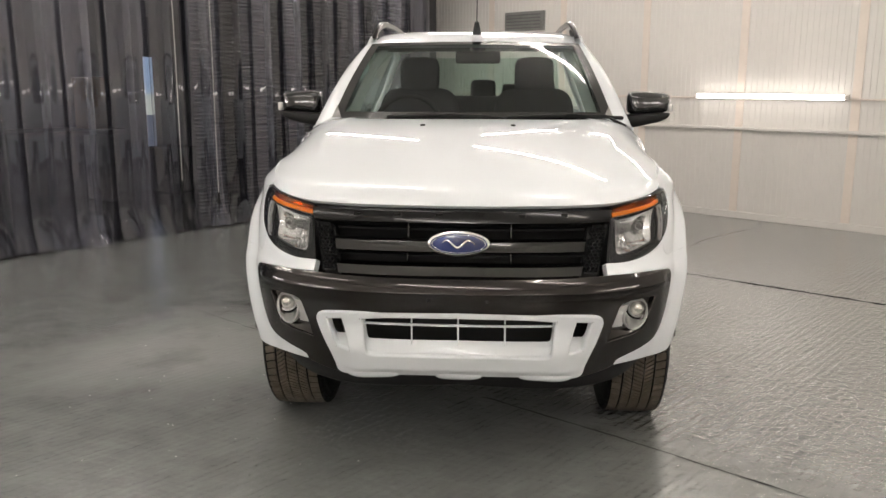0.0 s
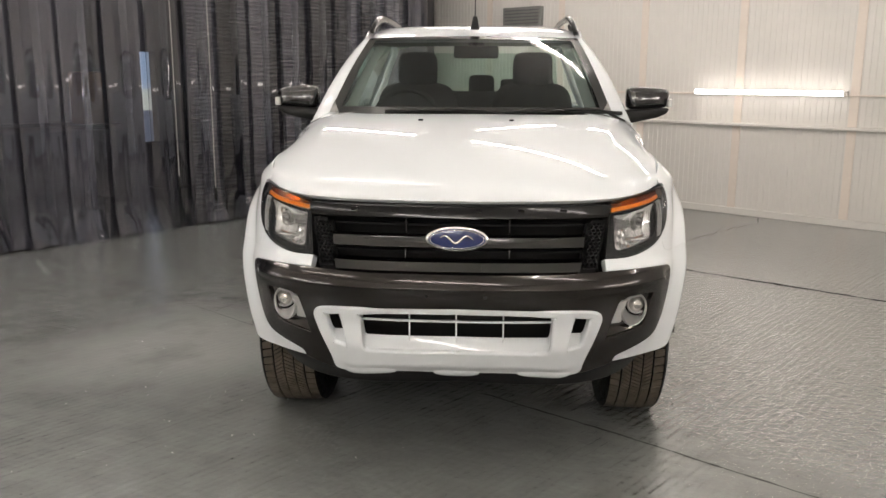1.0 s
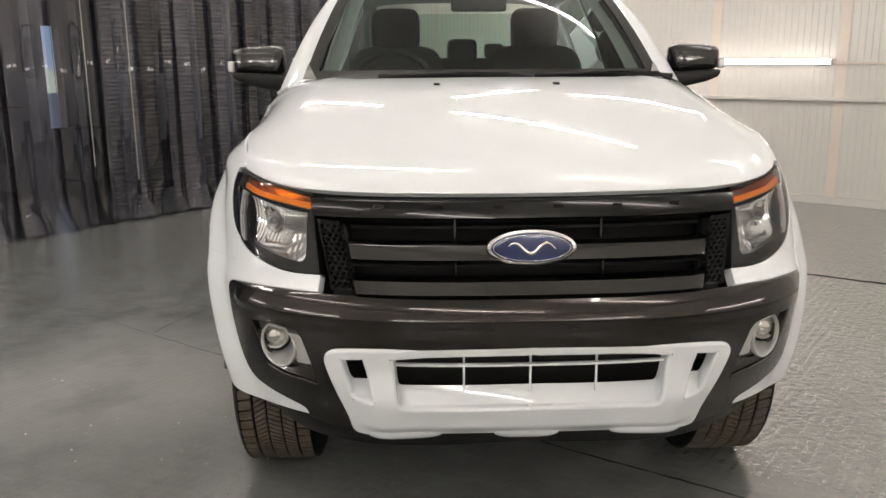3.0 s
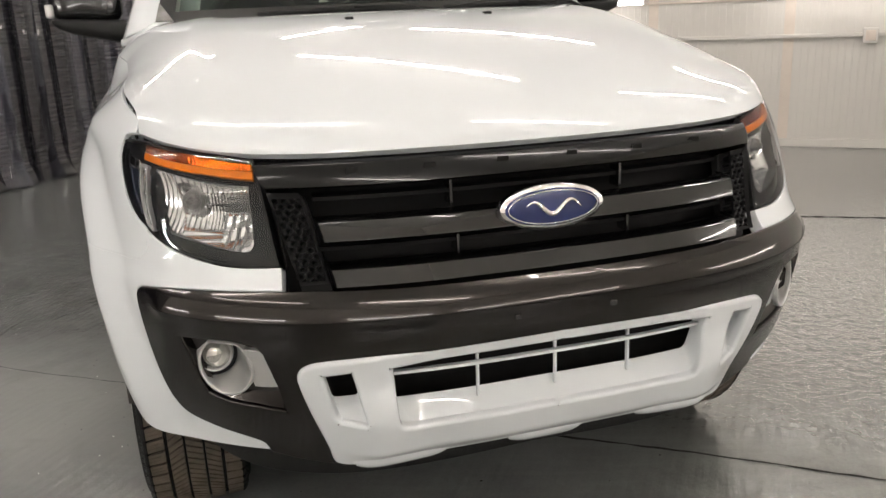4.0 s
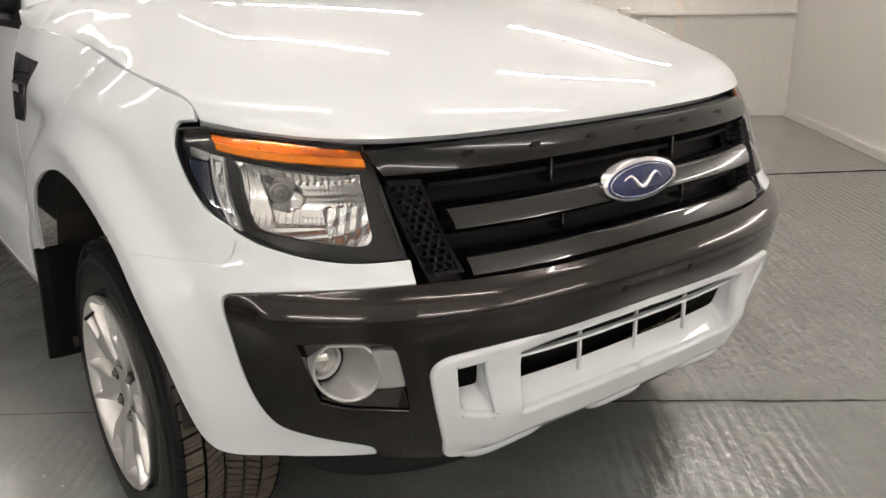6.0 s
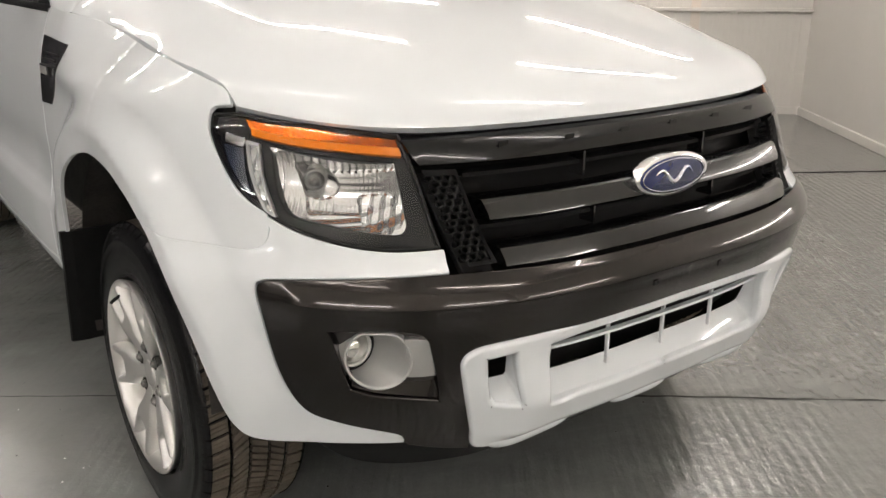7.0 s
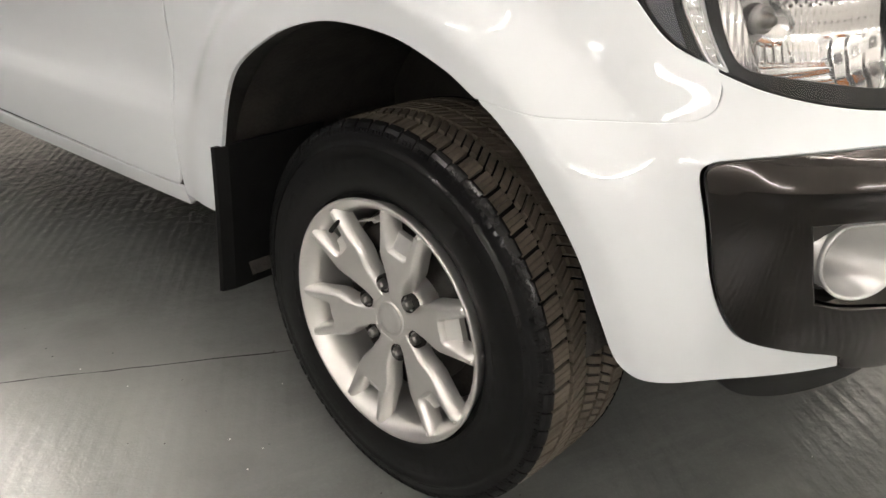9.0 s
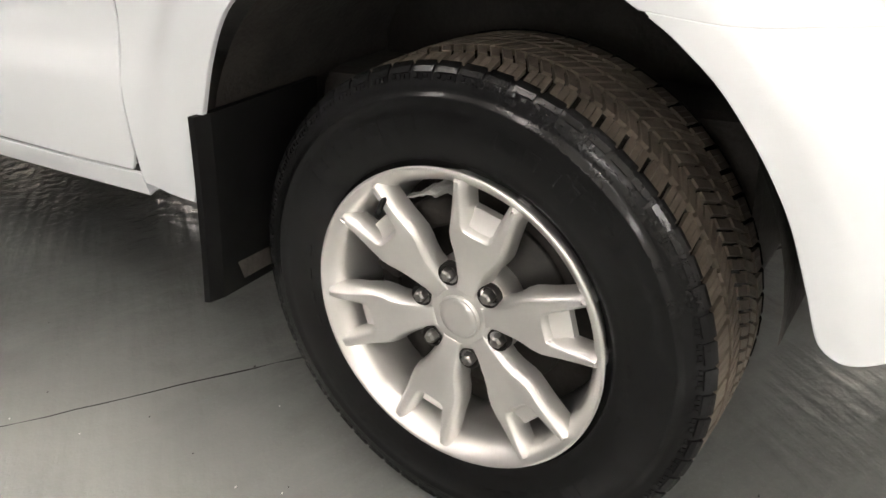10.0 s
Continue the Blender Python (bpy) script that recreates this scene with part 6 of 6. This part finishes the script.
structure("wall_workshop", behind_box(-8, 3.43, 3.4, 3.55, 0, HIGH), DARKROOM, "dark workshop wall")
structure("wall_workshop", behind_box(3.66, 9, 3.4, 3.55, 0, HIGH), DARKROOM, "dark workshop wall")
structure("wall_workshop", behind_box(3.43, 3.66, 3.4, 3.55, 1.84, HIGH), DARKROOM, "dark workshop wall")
structure("wall_end", behind_box(5.8, 5.95, 0.2, 3.4, 0, HIGH), DARKROOM, "dark workshop end wall")
structure("wall_end", behind_box(-8.1, -8, -14, 3.4, 0, HIGH), WALLW, "pale end wall")
for z0, z1, tone, strength in ((1.30, 2.8, (0.38, 0.55, 0.75), 0.8), (0.95, 1.30, (0.80, 0.85, 0.70), 0.8), (0.0, 0.95, (0.25, 0.30, 0.40), 0.35)):
    structure("backdrop", behind_box(3.2, 6.4, 5.6, 5.65, z0, z1), glow("daylight_beyond", tone, strength), "daylight beyond the doorway")
bm = bmesh.new()
rows = []
for k in range(141):
    z = 0.02 + 2.86 * k / 140
    deep = 0.50 + 0.007 * (1 if k % 2 else -1)
    rows.append([behind(2.3, deep, z), behind(4.0, deep, z), behind(5.75, deep, z)])
grid_faces(bm, rows)
grid_faces(bm, [[q - CN * 0.03 for q in r] for r in rows], True)
structure("shutter", bm, material("dark_shutter_paint", (0.05, 0.05, 0.056), 0.45, var=0.3, scale=3), "dark ribbed roller shutter behind the plastic curtain")
cab = thing("workbench", "dark workbench along the workshop wall", "workbench")
part("top", behind_box(-2.6, 2.6, 2.5, 3.3, 0.86, 0.92, 0.006), material("bench_top", (0.06, 0.05, 0.045), 0.6, var=0.2), cab)
for s0 in (-2.5, -0.7, 0.9, 2.4):
    part("leg", behind_box(s0, s0 + 0.1, 2.6, 3.2, 0, 0.86), STEEL, cab)
# added dark block that cuts off the doorway's daylight near the floor
crate = thing("storage_crate", "added dark block covering the foot of the workshop doorway", "crate")
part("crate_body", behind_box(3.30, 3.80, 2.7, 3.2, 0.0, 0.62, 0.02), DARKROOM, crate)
carton = thing("cardboard_box", "brown cardboard box on the workbench", "box")
part("carton", behind_box(2.20, 2.42, 2.6, 3.0, 0.92, 1.55, 0.01), material("cardboard", (0.26, 0.15, 0.08), 0.8, var=0.15), carton)

# floor joints and cracks
JOINT = material("dark_joint", (0.022, 0.021, 0.020), 0.95, spec=0.1, var=0.3, scale=30)


def joint(pts, wide, wobble, name="floor_joint", label="thin dark joint in the painted floor"):
    rnd = random.Random(len(pts) * 31 + int(pts[0][0] * 100))
    dense = []
    for (x0, y0), (x1, y1) in zip(pts, pts[1:]):
        n = max(4, int(math.hypot(x1 - x0, y1 - y0) / 0.05))
        for i in range(n):
            dense.append((x0 + (x1 - x0) * i / n + rnd.uniform(-wobble, wobble), y0 + (y1 - y0) * i / n + rnd.uniform(-wobble, wobble)))
    bm = bmesh.new()
    last = None
    for i in range(len(dense) - 1):
        d = Vector((dense[i + 1][0] - dense[i][0], dense[i + 1][1] - dense[i][1])).normalized()
        w = wide * rnd.uniform(0.35, 1.3) / 2
        a = bm.verts.new((dense[i][0] - d.y * w, dense[i][1] + d.x * w, 0.0012))
        b = bm.verts.new((dense[i][0] + d.y * w, dense[i][1] - d.x * w, 0.0012))
        if last:
            bm.faces.new((last[0], last[1], b, a))
        last = (a, b)
    structure(name, bm, JOINT, label)


joint([(-4.2, 4.15), (-2.71, 3.02), (-1.33, 1.905), (-0.86, 1.570), (0.10, 0.87)], 0.0045, 0.003)
joint([(0.10, 0.87), (0.67, 0.447), (1.26, -0.02), (3.4, -1.65)], 0.012, 0.003)
joint([(1.0, 4.17), (1.69, 3.65), (1.99, 3.42), (2.83, 2.78), (4.6, 1.70), (6.0, 0.6)], 0.035, 0.004)
joint([(2.0, 4.92), (2.45, 5.5), (2.96, 5.96), (3.1, 6.5)], 0.006, 0.02, "floor_crack", "hairline crack in the floor paint")
joint([(-1.67, 2.2), (-1.6, 2.42), (-1.45, 2.7)], 0.005, 0.01, "floor_crack", "hairline crack in the floor paint")

# flakes and grit on the floor, thickest by the wheel
def debris(name, count, seed, spot, spread, size, mat, label):
    rnd = random.Random(seed)
    bm = bmesh.new()
    for _ in range(count):
        x, y = rnd.gauss(spot[0], spread[0]), rnd.gauss(spot[1], spread[1])
        s, a = size * rnd.uniform(0.4, 1.3), rnd.uniform(0, 6.28)
        ring = []
        for k in range(6):
            b = a + k * math.pi / 3
            r = s * rnd.uniform(0.5, 1.0)
            ring.append((x + r * math.cos(b), y + 0.6 * r * math.sin(b)))
        low = [bm.verts.new((px, py, 0.0)) for px, py in ring]
        top = [bm.verts.new((x + (px - x) * 0.7, y + (py - y) * 0.7, 0.0012 + 0.3 * s)) for px, py in ring]
        bm.faces.new(top)
        for k in range(6):
            bm.faces.new((low[k], low[(k + 1) % 6], top[(k + 1) % 6], top[k]))
    bmesh.ops.recalc_face_normals(bm, faces=bm.faces)
    o = part(name, bm, mat, None, label)
    o["kind"] = "stuff"
    o["category"] = "debris"


FLAKE = material("pale_paint_flake", (0.62, 0.61, 0.58), 0.7, var=0.2, scale=40)
GRIT = material("dark_grit", (0.035, 0.032, 0.03), 0.8, var=0.4, scale=40)
debris("paint_flake", 28, 3, (-1.5, 1.25), (0.42, 0.6), 0.0032, FLAKE, "small pale flakes scattered on the floor")
debris("paint_flake", 14, 4, (-0.9, 0.1), (0.6, 0.5), 0.0030, FLAKE, "small pale flakes scattered on the floor")
debris("floor_grit", 60, 5, (-1.2, 1.1), (0.7, 0.9), 0.0040, GRIT, "dark grit scattered on the floor")
debris("floor_grit", 60, 6, (1.0, -0.3), (1.6, 1.4), 0.0045, GRIT, "dark grit scattered on the floor")
